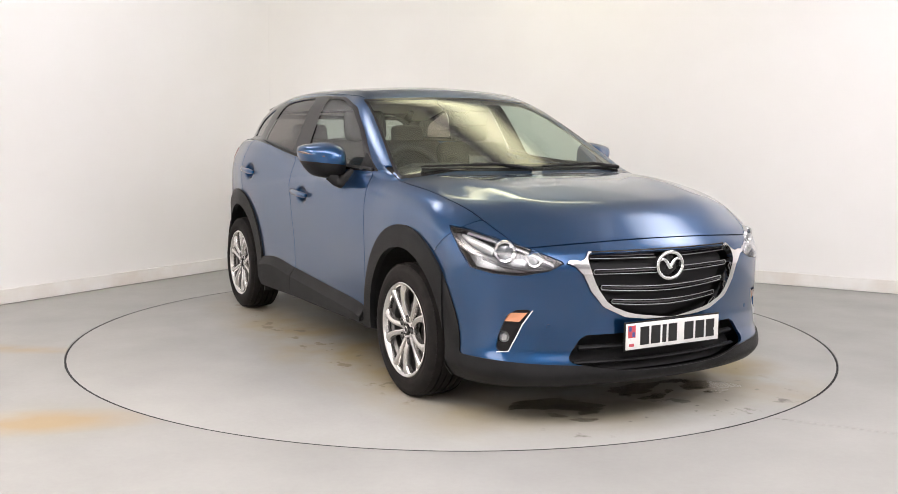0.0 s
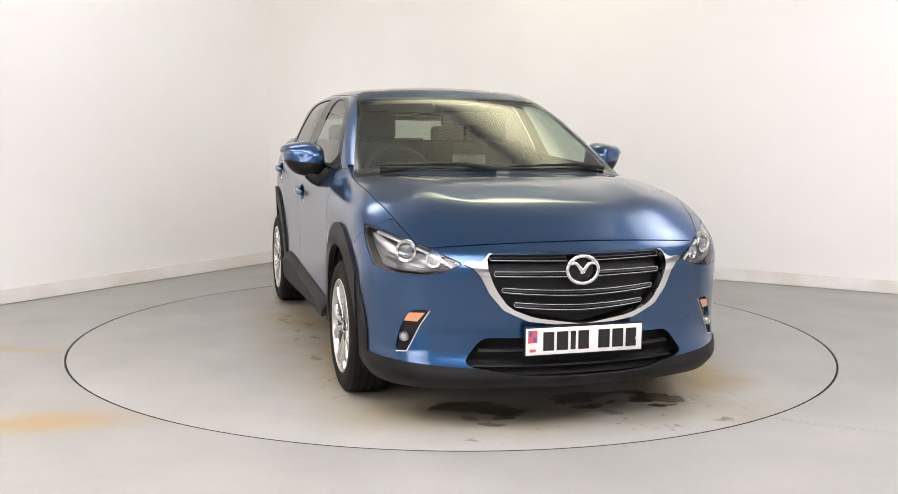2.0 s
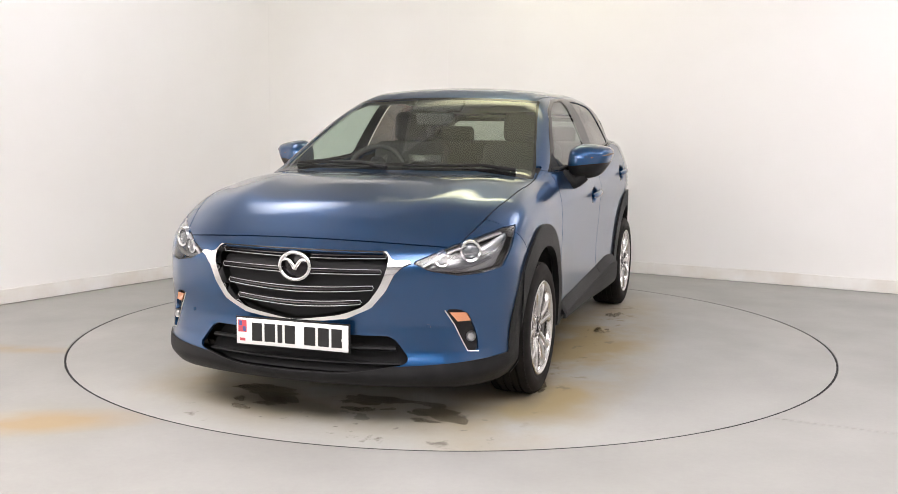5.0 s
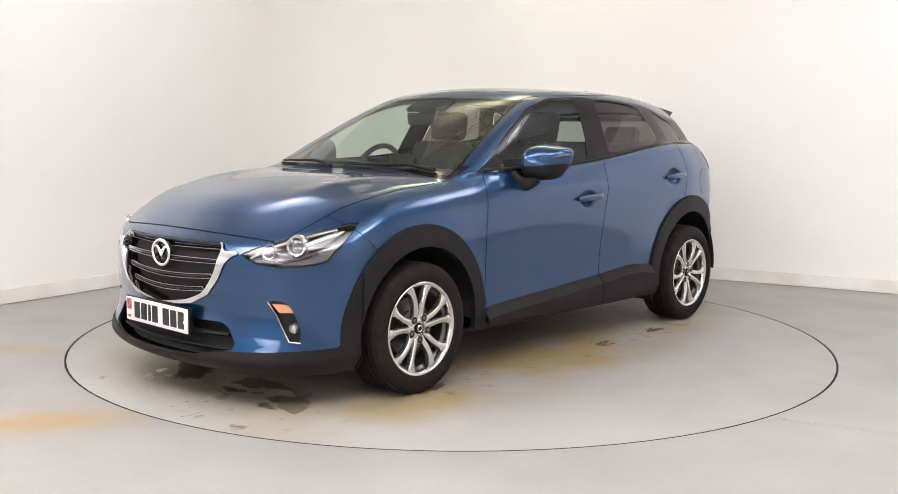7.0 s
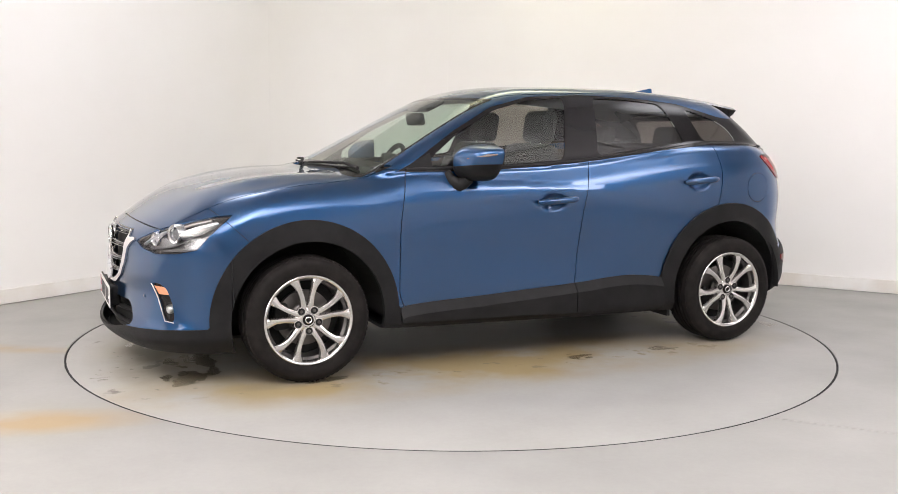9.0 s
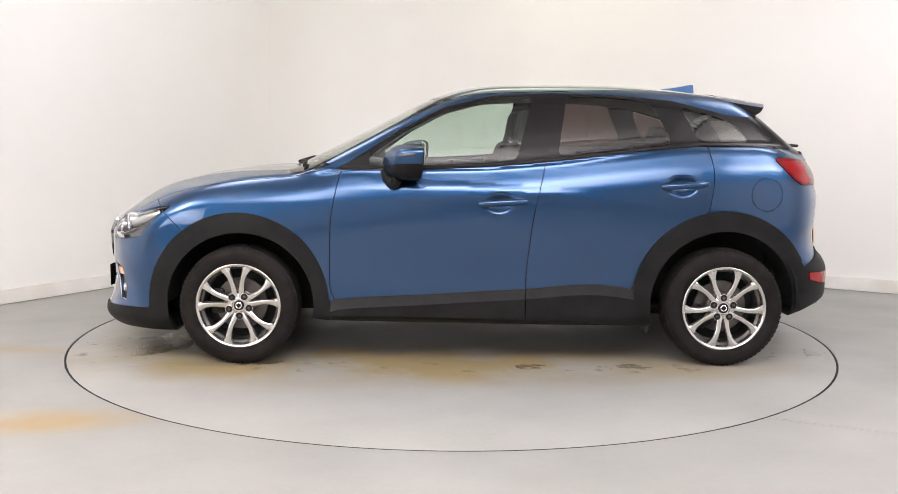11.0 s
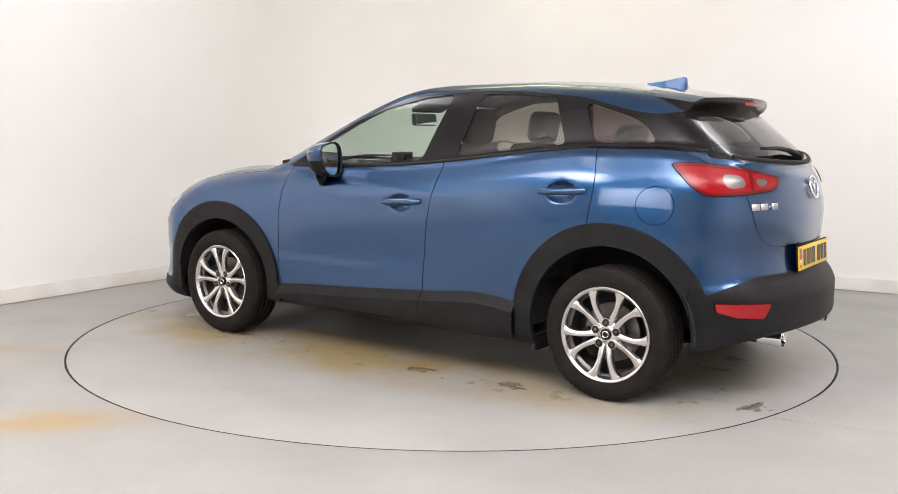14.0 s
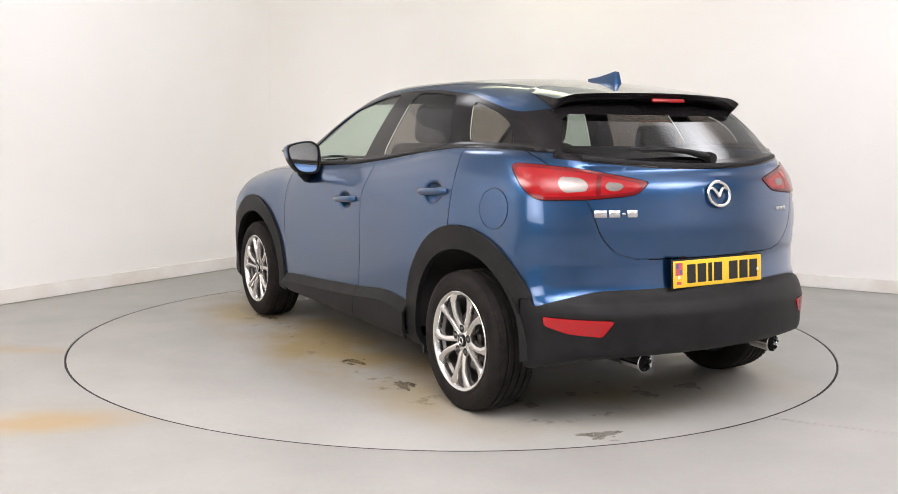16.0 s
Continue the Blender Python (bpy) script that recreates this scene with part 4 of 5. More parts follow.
def root(place, lo, hi):
    """How far along a line the skin lies: inside at lo, outside at hi."""
    for _ in range(2):
        v = np.linspace(lo, hi, 97)
        f = skin(place(v))
        i = int(np.argmax(f >= 0))
        if f[i] < 0 or i == 0:
            return hi
        lo, hi = v[i - 1], v[i]
    return float(lo + (hi - lo) * f[i - 1] / (f[i - 1] - f[i]))


def on_side(x, z):
    return root(lambda v: np.stack([0 * v + x, v, 0 * v + z], 1), 0.3, 1.1)


def on_front(y, z, back=1.2):
    return root(lambda v: np.stack([v, 0 * v + y, 0 * v + z], 1), back, 2.5)


def on_rear(y, z):
    return -root(lambda v: np.stack([-v, 0 * v + y, 0 * v + z], 1), 1.0, 2.5)


# dark inside of the body behind the openings
def liner(x0):
    bm = bmesh.new()
    n = 28
    rows = []
    for y in (0.44, 0.83):
        rows.append([bm.verts.new((x0 + 0.41 * math.cos(a), y, 0.33 + 0.41 * math.sin(a))) for a in [radians(-4 + 188 * k / n) for k in range(n + 1)]])
    for k in range(n):
        bm.faces.new((rows[0][k], rows[0][k + 1], rows[1][k + 1], rows[1][k]))
    bm.faces.new(rows[0])
    return bm


for s in (1, -1):
    for x0 in (AXLE_F, AXLE_R):
        bm = liner(x0)
        part("wheel_arch_liner", bm if s > 0 else mirror_y(bm), UNDER, car)
part("engine_bay", join(box(1.02, 0.84, 0.50, pose(1.45, 0, 0.47)), box(0.20, 1.16, 0.44, pose(1.84, 0, 0.50)), box(0.1, 1.25, 0.50, pose(0.83, 0, 0.72))), UNDER, car)
part("floor_pan", join(box(1.65, 1.35, 0.10, pose(-0.05, 0, 0.27)), box(1.50, 0.84, 0.2, pose(-1.0, 0, 0.40)), box(0.15, 0.95, 0.30, pose(-1.70, 0, 0.50))), UNDER, car)
part("exhaust_silencer", box(0.22, 0.6, 0.10, pose(-1.66, 0, 0.33), 0.04, 3), UNDER, car)
for s in (1, -1):
    part("suspension_arm", tube([(AXLE_R + 0.4, 0.4 * s, 0.26), (AXLE_R, 0.62 * s, 0.26)], 0.03), UNDER, car)
    part("mud_flap", box(0.02, 0.16, 0.08, pose(AXLE_R + 0.40, 0.74 * s, 0.215)), UNDER, car)


# ---- wheels
def tyre_mesh():
    half = [(0.214, 0.088), (0.224, 0.098), (0.234, 0.1035), (0.237, 0.1025), (0.240, 0.1045), (0.262, 0.1080), (0.266, 0.1070), (0.270, 0.1080), (0.288, 0.1035), (0.300, 0.0955), (0.3085, 0.083), (0.3125, 0.068)]
    groove = []
    for c in (0.052, 0.018):
        groove += [(0.3140, c + 0.005), (0.3060, c + 0.004), (0.3060, c - 0.004), (0.3143, c - 0.005)]
    right = half + groove
    prof = right + [(r, -a) for r, a in right[::-1]]
    bm = lathe(prof, 96)
    # blocks on the tread's shoulders
    blocks = bmesh.new()
    for k in range(72):
        a = 2 * math.pi * k / 72
        for s in (1, -1):
            m = Matrix.Rotation(-a, 4, "Y") @ pose(0.3026, 0.077 * s, 0, 0, 0, -18 * s)
            bmesh.ops.create_cube(blocks, size=1, matrix=m @ Matrix.Diagonal((0.0075, 0.026, 0.018, 1)))
    return join(bm, blocks)


def rim_mesh():
    return lathe([(0.216, 0.090), (0.222, 0.097), (0.2235, 0.102), (0.220, 0.1045), (0.214, 0.1030), (0.207, 0.096), (0.203, 0.080), (0.2035, 0.066)], 80)


def barrel_mesh():
    return lathe([(0.2035, 0.066), (0.192, 0.055), (0.190, -0.06), (0.21, -0.095), (0.216, -0.09)], 64)


def spoke_mesh():
    """One arm of a twin spoke, in the wheel's plane, curving outward to the rim."""
    bm = bmesh.new()
    rows = []
    n = 14
    for i in range(n + 1):
        t = i / n
        r = 0.040 + t * 0.171
        ang = 12.3 + 6.0 * (max(0, 0.115 - r) / 0.075) ** 1.5 + 5.0 * (max(0, r - 0.115) / 0.09) ** 2
        w = 0.0135 + 0.0030 * abs(2 * t - 1) + 0.013 * (max(0, t - 0.70) / 0.30) ** 1.6
        face = 0.082 + 0.012 * math.sin(t * 2.3) + 0.008 * t
        deep = face - 0.036 + 0.006 * t
        c, sn = math.cos(radians(90 - ang)), math.sin(radians(90 - ang))
        tx, tz = sn, -c
        px, pz = r * c, r * sn
        ring = []
        for u, y in ((-1.0, deep), (-1.0, face - 0.009), (-0.72, face - 0.002), (-0.2, face), (0.45, face - 0.003), (0.82, face - 0.006), (1.0, face - 0.014), (1.0, deep)):
            ring.append(bm.verts.new((px + tx * w * u, y, pz + tz * w * u)))
        rows.append(ring)
    for p, q in zip(rows, rows[1:]):
        for k in range(len(p)):
            j = (k + 1) % len(p)
            bm.faces.new((p[k], p[j], q[j], q[k]))
    bm.faces.new(rows[0]), bm.faces.new(rows[-1])
    bmesh.ops.recalc_face_normals(bm, faces=bm.faces[:])
    return smooth(bm, 38)


def wheel(parent):
    w = part("wheel", lathe([(0.062, 0.05), (0.066, 0.072), (0.058, 0.080), (0.036, 0.084), (0.034, 0.080), (0.0001, 0.080)], 40), ALLOY, parent, "five twin-spoke silver alloy wheel")
    part("tyre", tyre_mesh(), RUBBER, w, "black road tyre with worn grooves")
    part("rim", rim_mesh(), ALLOY, w)
    part("barrel", barrel_mesh(), ALLOY_SHADED, w)
    a, b = bpy.data.meshes.new("spoke"), bpy.data.meshes.new("spoke")
    bm = spoke_mesh()
    bm.to_mesh(a)
    bmesh.ops.scale(bm, vec=(-1, 1, 1), verts=bm.verts[:])
    bmesh.ops.reverse_faces(bm, faces=bm.faces[:])
    bm.to_mesh(b)
    bm.free()
    for k in range(5):
        for me in (a, b):
            ob = part("spoke", me, ALLOY, w)
            ob.matrix_basis = Matrix.Rotation(radians(72 * k), 4, "Y")
    part("centre_cap", lathe([(0.0001, 0.089), (0.020, 0.0885), (0.0265, 0.086), (0.028, 0.078)], 32), GLOSS_BLACK, w, "black centre cap")
    part("cap_emblem", lathe([(0.012, 0.0885), (0.0145, 0.0905), (0.017, 0.0890)], 24), CHROME, w)
    nut, seat = bpy.data.meshes.new("wheel_nut"), bpy.data.meshes.new("nut_recess")
    bm = lathe([(0.0001, 0.0905), (0.0055, 0.0905), (0.0088, 0.0870), (0.0092, 0.06)], 6)
    bm.to_mesh(nut)
    bm.free()
    bm = lathe([(0.0180, 0.0856), (0.0165, 0.0850), (0.0001, 0.0850)], 20)
    bm.to_mesh(seat)
    bm.free()
    boss = bpy.data.meshes.new("nut_boss")
    bm = lathe([(0.0215, 0.06), (0.0215, 0.082), (0.0205, 0.0855), (0.0180, 0.0858)], 24)
    bm.to_mesh(boss)
    bm.free()
    for k in range(5):
        p = Matrix.Rotation(radians(72 * k + 36), 4, "Y") @ Matrix.Translation((0, 0, 0.055))
        for nm, me, mt in (("wheel_nut", nut, STEEL), ("nut_recess", seat, SEAM), ("nut_boss", boss, ALLOY)):
            part(nm, me, mt, w).matrix_basis = p
    part("brake_disc", lathe([(0.06, 0.012), (0.06, 0.040), (0.075, 0.030), (0.078, 0.012), (0.138, 0.012), (0.139, -0.01), (0.06, -0.01)], 48), STEEL, w)
    part("brake_calliper", box(0.07, 0.06, 0.13, pose(0.12, 0.012, 0.02), 0.012, 2), UNDER, w)
    part("backing_plate", lathe([(0.0001, -0.03), (0.188, -0.03), (0.188, -0.05), (0.0001, -0.05)], 32), UNDER, w)
    return w


first = None
for x0, spin in ((AXLE_F, 3), (AXLE_R, 36)):
    for s in (1, -1):
        m = pose(x0, HUB_Y * s, HUB_Z, 0, 0, 0 if s > 0 else 180) @ pose(0, 0, 0, 0, spin if s > 0 else spin + 20, 0)
        if first is None:
            first = wheel(car)
            first.matrix_basis = m
        else:
            copy_thing(first, m)


# ---- door handles and mirrors
def handle(x0, x1, z0, z1, s, parent):
    pts = []
    for i in range(11):
        t = i / 10
        x, z = x0 + (x1 - x0) * t, z0 + (z1 - z0) * t
        base = on_side(x0 - 0.005, z0 + 0.02) * (1 - t) + on_side(x1, z1) * t
        pts.append((x, (base + 0.002 + 0.022 * math.sin(math.pi * min(1, 0.12 + 0.88 * t)) ** 0.6) * s, z))
    rad = [0.010, 0.015, 0.0175, 0.018, 0.0175, 0.017, 0.017, 0.0175, 0.0185, 0.018, 0.012]
    h = part("door_handle", tube(pts, rad, 12, 0.9, Vector((0, 1, 0))), PAINT, parent, "body-coloured pull handle")
    return h


for s in (1, -1):
    handle(0.022, -0.228, 0.862, 0.876, s, SIDES["front_door", s])
    handle(-0.930, -1.172, 0.957, 0.973, s, SIDES["rear_door", s])


def mirror(s):
    outline = [(0.795, 1.06), (0.805, 1.135), (0.845, 1.168), (0.90, 1.174), (0.985, 1.160), (1.018, 1.147), (1.026, 1.120), (1.012, 1.075), (0.975, 1.020), (0.935, 0.992), (0.86, 0.982), (0.81, 1.000)]
    ring = curve_of([(0, y, z) for y, z in outline + outline[:1]], 37)[:-1]
    cy, cz = 0.905, 1.090
    bm = bmesh.new()
    rows = []
    for x, k in ((0.338, 0.90), (0.332, 0.97), (0.338, 1.0), (0.370, 1.0), (0.410, 0.97), (0.445, 0.885), (0.470, 0.75), (0.488, 0.55), (0.497, 0.30)):
        lean = (x - 0.34) * 0.25
        rows.append([bm.verts.new((x - (p.y - cy) * 0.22, (cy + (p.y - cy) * k) - lean * 0.2, cz + (p.z - cz) * k - lean * 0.15)) for p in ring])
    for p, q in zip(rows, rows[1:]):
        for i in range(len(p)):
            j = (i + 1) % len(p)
            bm.faces.new((p[i], p[j], q[j], q[i]))
    bm.faces.new(rows[-1])
    bmesh.ops.recalc_face_normals(bm, faces=bm.faces[:])
    smooth(bm, 60)
    glass_ring = [v.co.copy() for v in rows[0]]
    low = bm.copy()
    cut_at, up = Vector((0.4, 0.9, 1.062)), Vector((0.0, -0.10, 1.0))
    bmesh.ops.bisect_plane(bm, geom=bm.verts[:] + bm.edges[:] + bm.faces[:], plane_co=cut_at, plane_no=up, clear_inner=True)
    bmesh.ops.bisect_plane(low, geom=low.verts[:] + low.edges[:] + low.faces[:], plane_co=cut_at, plane_no=up, clear_outer=True)
    gl = bmesh.new()
    gl.faces.new([gl.verts.new((v.x + 0.006, cy + (v.y - cy) * 0.97, cz + (v.z - cz) * 0.97)) for v in glass_ring])
    strip = tube([(0.478, 0.870, 1.090), (0.470, 0.93, 1.100), (0.440, 0.985, 1.110), (0.395, 1.018, 1.118), (0.352, 1.030, 1.122)], [0.002, 0.004, 0.006, 0.007, 0.004], 8)
    arm = tube(curve_of([(0.44, 0.875, 1.005), (0.46, 0.845, 0.972), (0.50, 0.815, 0.972), (0.52, 0.775, 1.015)], 8), [0.045, 0.042, 0.040, 0.040, 0.040, 0.040, 0.040, 0.036], 12, 0.62, Vector((1, 0, 0)))
    flip = (lambda b: b) if s > 0 else mirror_y
    for f in bm.faces:
        c = f.calc_center_median()
        f.material_index = int(c.x + (c.y - cy) * 0.22 < 0.352)
    mi = part("door_mirror", flip(bm), PAINT, SIDES["front_door", s], "blue-capped door mirror")
    mi.data.materials.append(BLACK_PLASTIC)
    part("mirror_base", flip(low), BLACK_PLASTIC, mi)
    part("mirror_glass", flip(gl), MIRROR, mi)
    part("indicator_strip", flip(strip), CLEAR_LENS, mi)
    part("mirror_arm", flip(arm), BLACK_PLASTIC, mi)
    sail = prism([(0.79, 1.032), (0.60, 1.034), (0.60, 1.125)], 0.008, Matrix(((1, 0, 0, 0), (0, 0, 1, 0), (0, 1, 0, 0), (0, 0, 0, 1))))
    for v in sail.verts:
        v.co.y += on_side(v.co.x, v.co.z) - 0.004
    part("mirror_sail", flip(sail), BLACK_PLASTIC, SIDES["front_door", s])


mirror(1), mirror(-1)


# ---- front: grille, badge, plate, lamps
def skin_line(yz, n, inset=0.0):
    out = []
    for p in curve_of([(0, y, z) for y, z in yz], n):
        out.append(Vector((on_front(p.y, p.z) - inset, p.y, p.z)))
    return out


grille = part("grille", shell.mesh("grille", GRILLE_HOLE, -0.055, 0.0), SEAM, car, "black grille with thin bright-edged bars")
SLATS = [(0.718, 0.060, 0.378), (0.655, 0.060, 0.368), (0.588, 0.0, 0.335), (0.527, 0.0, 0.285)]
for z0, y0, y1 in SLATS:
    for s in (1, -1):
        base = [(y0 + (y1 - y0) * t, z0 - 0.012 * (1 - (t if y0 == 0 else 1) ** 2) + (0.004 * t)) for t in (0, 0.33, 0.66, 1)]
        for dz in (0.011, -0.011):
            ln = skin_line([(y, z + dz * (1 - 0.15 * (y / y1))) for y, z in base], 12, 0.016)
            part("grille_bar_edge", tube([(p.x, p.y * s, p.z) for p in ln], 0.0017, 6), GRILLE_EDGE, grille)
        ln = skin_line(base, 12, 0.028)
        part("grille_bar", tube([(p.x, p.y * s, p.z) for p in ln], 0.013, 8, 0.75), GLOSS_BLACK, grille)
        e = ln[-1]
        part("grille_bar_end", tube([(e.x + 0.012, e.y * s, e.z + 0.0095), (e.x + 0.012, (e.y + 0.006) * s, e.z), (e.x + 0.012, e.y * s, e.z - 0.0095)], 0.0018, 6), GRILLE_EDGE, grille)
part("grille_surround", shell.mesh("grille_surround", CHROME_WING, 0.012, 0.030), CHROME, grille, "chrome wing-shaped grille surround")
part("grille_top_edge", tube([(on_front(y, 0.738) - 0.006, y, 0.738) for y in np.linspace(-0.385, 0.385, 20)], 0.006, 8), GLOSS_BLACK, grille)


def emblem(x, z, ry, rz, facing, parent, lean):
    """A bright oval ring with a gull-winged bar across it."""
    m = pose(x, 0, z, 0, lean, 0)
    n = 40
    pts = [(0, ry * math.cos(2 * math.pi * k / n), rz * math.sin(2 * math.pi * k / n)) for k in range(n + 1)]
    ringbm = tube([Vector(p) for p in pts], ry * 0.12, 10, 0.8, Vector((1, 0, 0)))
    ringbm.transform(m)
    e = part("emblem", ringbm, CHROME, parent, "bright oval emblem")
    for s in (1, -1):
        w = tube(curve_of([(0, 0, -0.25 * rz), (0, 0.22 * ry * s, 0.18 * rz), (0, 0.5 * ry * s, 0.48 * rz), (0, 0.9 * ry * s, 0.38 * rz)], 10), [ry * k for k in (0.10, 0.11, 0.12, 0.12, 0.12, 0.11, 0.10, 0.09, 0.08, 0.05)], 8, 0.7, Vector((1, 0, 0)))
        w.transform(m)
        part("emblem_bar", w, CHROME, e)
    return e


bm = lathe([(0.0001, 0.006), (0.9, 0.006), (1.0, 0.0)], 40, Matrix.Diagonal((0.072, 1, 0.060, 1)))
bm.transform(pose(2.108, 0, 0.672, 0, 0, -90))
part("emblem_plate", bm, GLOSS_BLACK, grille)
emblem(2.122, 0.672, 0.069, 0.057, 1, grille, 0)


def number_plate(name, m, face, label):
    """A plate whose characters are plain dark bars. Local x: across, y: up, z: out."""
    pl = part(name, box(0.522, 0.112, 0.006, Matrix(), 0.0025, 2), face, car, label)
    pl.matrix_basis = m
    part("plate_holder", box(0.535, 0.124, 0.006, pose(0, 0, -0.006), 0.002, 1), BLACK_PLASTIC, pl)
    x = -0.186
    for k, w in enumerate((0.048, 0.050, 0.022, 0.048, 0.052, 0.050, 0.048)):
        if k == 4:
            x += 0.030
        part("character_bar", box(w, 0.078, 0.0012, pose(x + w / 2, 0, 0.0036)), PLATE_BLACK, pl)
        x += w + 0.012
    part("plate_flag", box(0.040, 0.052, 0.0010, pose(-0.232, 0.022, 0.0035)), PLATE_RED, pl)
    part("plate_flag_field", box(0.014, 0.020, 0.0012, pose(-0.241, 0.034, 0.0036)), PLATE_BLUE, pl)
    part("plate_flag_field", box(0.014, 0.020, 0.0012, pose(-0.223, 0.010, 0.0036)), PLATE_BLUE, pl)
    part("plate_code_bar", box(0.026, 0.012, 0.0010, pose(-0.232, -0.036, 0.0035)), PLATE_RED, pl)
    for sx in (-0.232, 0.236):
        part("plate_screw_cap", lathe([(0.0001, 0.006), (0.006, 0.0055), (0.0075, 0.003)], 16, pose(sx, -0.012 if sx < 0 else -0.006, 0, 90, 0, 0)), PLATE_WHITE, pl)
    return pl


number_plate("front_number_plate", pose(2.156, 0, 0.386) @ Matrix(((0, 0, 1, 0), (1, 0, 0, 0), (0, 1, 0, 0), (0, 0, 0, 1))), PLATE_WHITE, "white number plate with plain dark character bars")
number_plate("rear_number_plate", pose(-1.975, 0, 0.658, 0, 4, 0) @ Matrix(((0, 0, -1, 0), (-1, 0, 0, 0), (0, 1, 0, 0), (0, 0, 0, 1))), PLATE_YELLOW, "yellow number plate with plain dark character bars")
intake = part("lower_intake", shell.mesh("lower_intake", INTAKE_HOLE, -0.07, 0.0), SEAM, car, "black lower air intake")
part("intake_bar", tube([(on_front(y, 0.338) - 0.03, y, 0.338) for y in np.linspace(-0.43, 0.43, 24)], 0.016, 8, 0.7), BLACK_PLASTIC, intake)
part("intake_bar", tube([(on_front(y, 0.275) - 0.05, y, 0.275) for y in np.linspace(-0.45, 0.45, 24)], 0.012, 8, 0.7), BLACK_PLASTIC, intake)
part("plate_mount", box(0.05, 0.46, 0.10, pose(2.125, 0, 0.386), 0.01), BLACK_PLASTIC, car)
for s in (1, -1):
    lip = skin_line([(0.43, 0.398), (0.508, 0.290), (0.42, 0.266), (0.265, 0.241), (0.0, 0.236)], 24, 0.0)
    part("intake_edge", tube([(p.x - 0.008, p.y * s, p.z) for p in lip], 0.006, 8), BLACK_PLASTIC, intake)

LAMP_SHADOW = principled("dark_lamp_housing", (0.04, 0.04, 0.042), 0.3)
LAMP_BRIGHT = principled("silvered_lamp_housing", (0.30, 0.30, 0.305), 0.22, 0.6)
for s in (1, -1):
    hl = part("headlight", shell.mesh("headlight", LAMP_F, -0.055, 0.0, (s,)), LAMP_BRIGHT, car, "clear-lens headlight with a dark housing and round projector")
    part("lens_cover", shell.mesh("lens_cover", LAMP_F, 0.0, 0.010, (s,)), GLASS_LAMP, hl)
    # round projector and its bright ring, then the reflector bowl beside it
    for (y, z, r, inset, mt, nm) in ((0.690, 0.742, 0.044, 0.050, CHROME, "projector_ring"), (0.590, 0.712, 0.032, 0.050, CHROME, "reflector_ring")):
        x = on_front(y, z) - inset
        out = pose(x, y * s, z, 0, 0, (-90 + 26 * s)) @ Matrix.Identity(4)
        part(nm, lathe([(r * 0.72, 0.010), (r * 0.80, 0.022), (r, 0.026), (r * 1.10, 0.014), (r * 1.1, -0.02)], 32, out), mt, hl)
        part("projector_lens" if r > 0.04 else "reflector_bowl", lathe([(0.0001, 0.024 if r > 0.04 else -0.012), (r * 0.4, 0.021 if r > 0.04 else -0.006), (r * 0.72, 0.008)], 32, out), principled("projector_glass", (0.10, 0.11, 0.12), 0.05, 0.2, 1.0) if r > 0.04 else SATIN, hl)
    brow = [Vector((on_front(y, z) - 0.030, y * s, z)) for y, z in ((0.53, 0.682), (0.60, 0.728), (0.68, 0.764), (0.74, 0.790), (0.78, 0.806))]
    part("brow_trim", tube(curve_of(brow, 14), 0.011, 8, 0.7), SATIN, hl)
    low = [Vector((on_front(y, z) - 0.045, y * s, z)) for y, z in ((0.56, 0.665), (0.64, 0.668), (0.71, 0.684), (0.765, 0.712))]
    part("lower_trim", tube(curve_of(low, 12), 0.010, 8, 0.7), LAMP_SHADOW, hl)
    side_refl = [Vector((x - 0.0, (on_side(x, z) - 0.035) * s, z)) for x, z in ((1.86, 0.735), (1.80, 0.757), (1.74, 0.780), (1.70, 0.796))]
    part("side_reflector", tube(curve_of(side_refl, 10), [0.020, 0.022, 0.023, 0.023, 0.022, 0.020, 0.018, 0.015, 0.011, 0.007], 8, 0.7, Vector((0, 1, 0))), SATIN, hl)
    fp = SIDES["fog_lamp_panel", s]
    ind = prism([(0.640, 0.494), (0.697, 0.492), (0.716, 0.456), (0.668, 0.455)], 0.012)
    for v in ind.verts:
        y, z, d = v.co
        v.co = Vector((on_front(y, z) - 0.012 + d, y * s, z))
    bmesh.ops.recalc_face_normals(ind, faces=ind.faces[:])
    part("front_indicator", ind, AMBER, fp, "amber and clear front indicator")
    fx = on_front(0.714, 0.388)
    part("fog_lamp", lathe([(0.0001, 0.010), (0.012, 0.008), (0.017, 0.0), (0.020, 0.008), (0.023, -0.01)], 24, pose(fx - 0.01, 0.714 * s, 0.388, 0, 0, -90 + 25 * s)), SATIN, fp)
    part("trim_edge", tube([(on_front(y, z) - 0.001, y * s, z) for y, z in ((0.622, 0.503), (0.657, 0.442), (0.682, 0.385), (0.708, 0.330), (0.745, 0.325))], 0.0028, 6), SATIN, fp)
    part("parking_sensor", lathe([(0.0001, 0.004), (0.009, 0.003), (0.010, -0.004)], 16, pose(on_front(0.56, 0.435), 0.56 * s, 0.435, 0, 0, -90 + 14 * s)), PAINT, car)

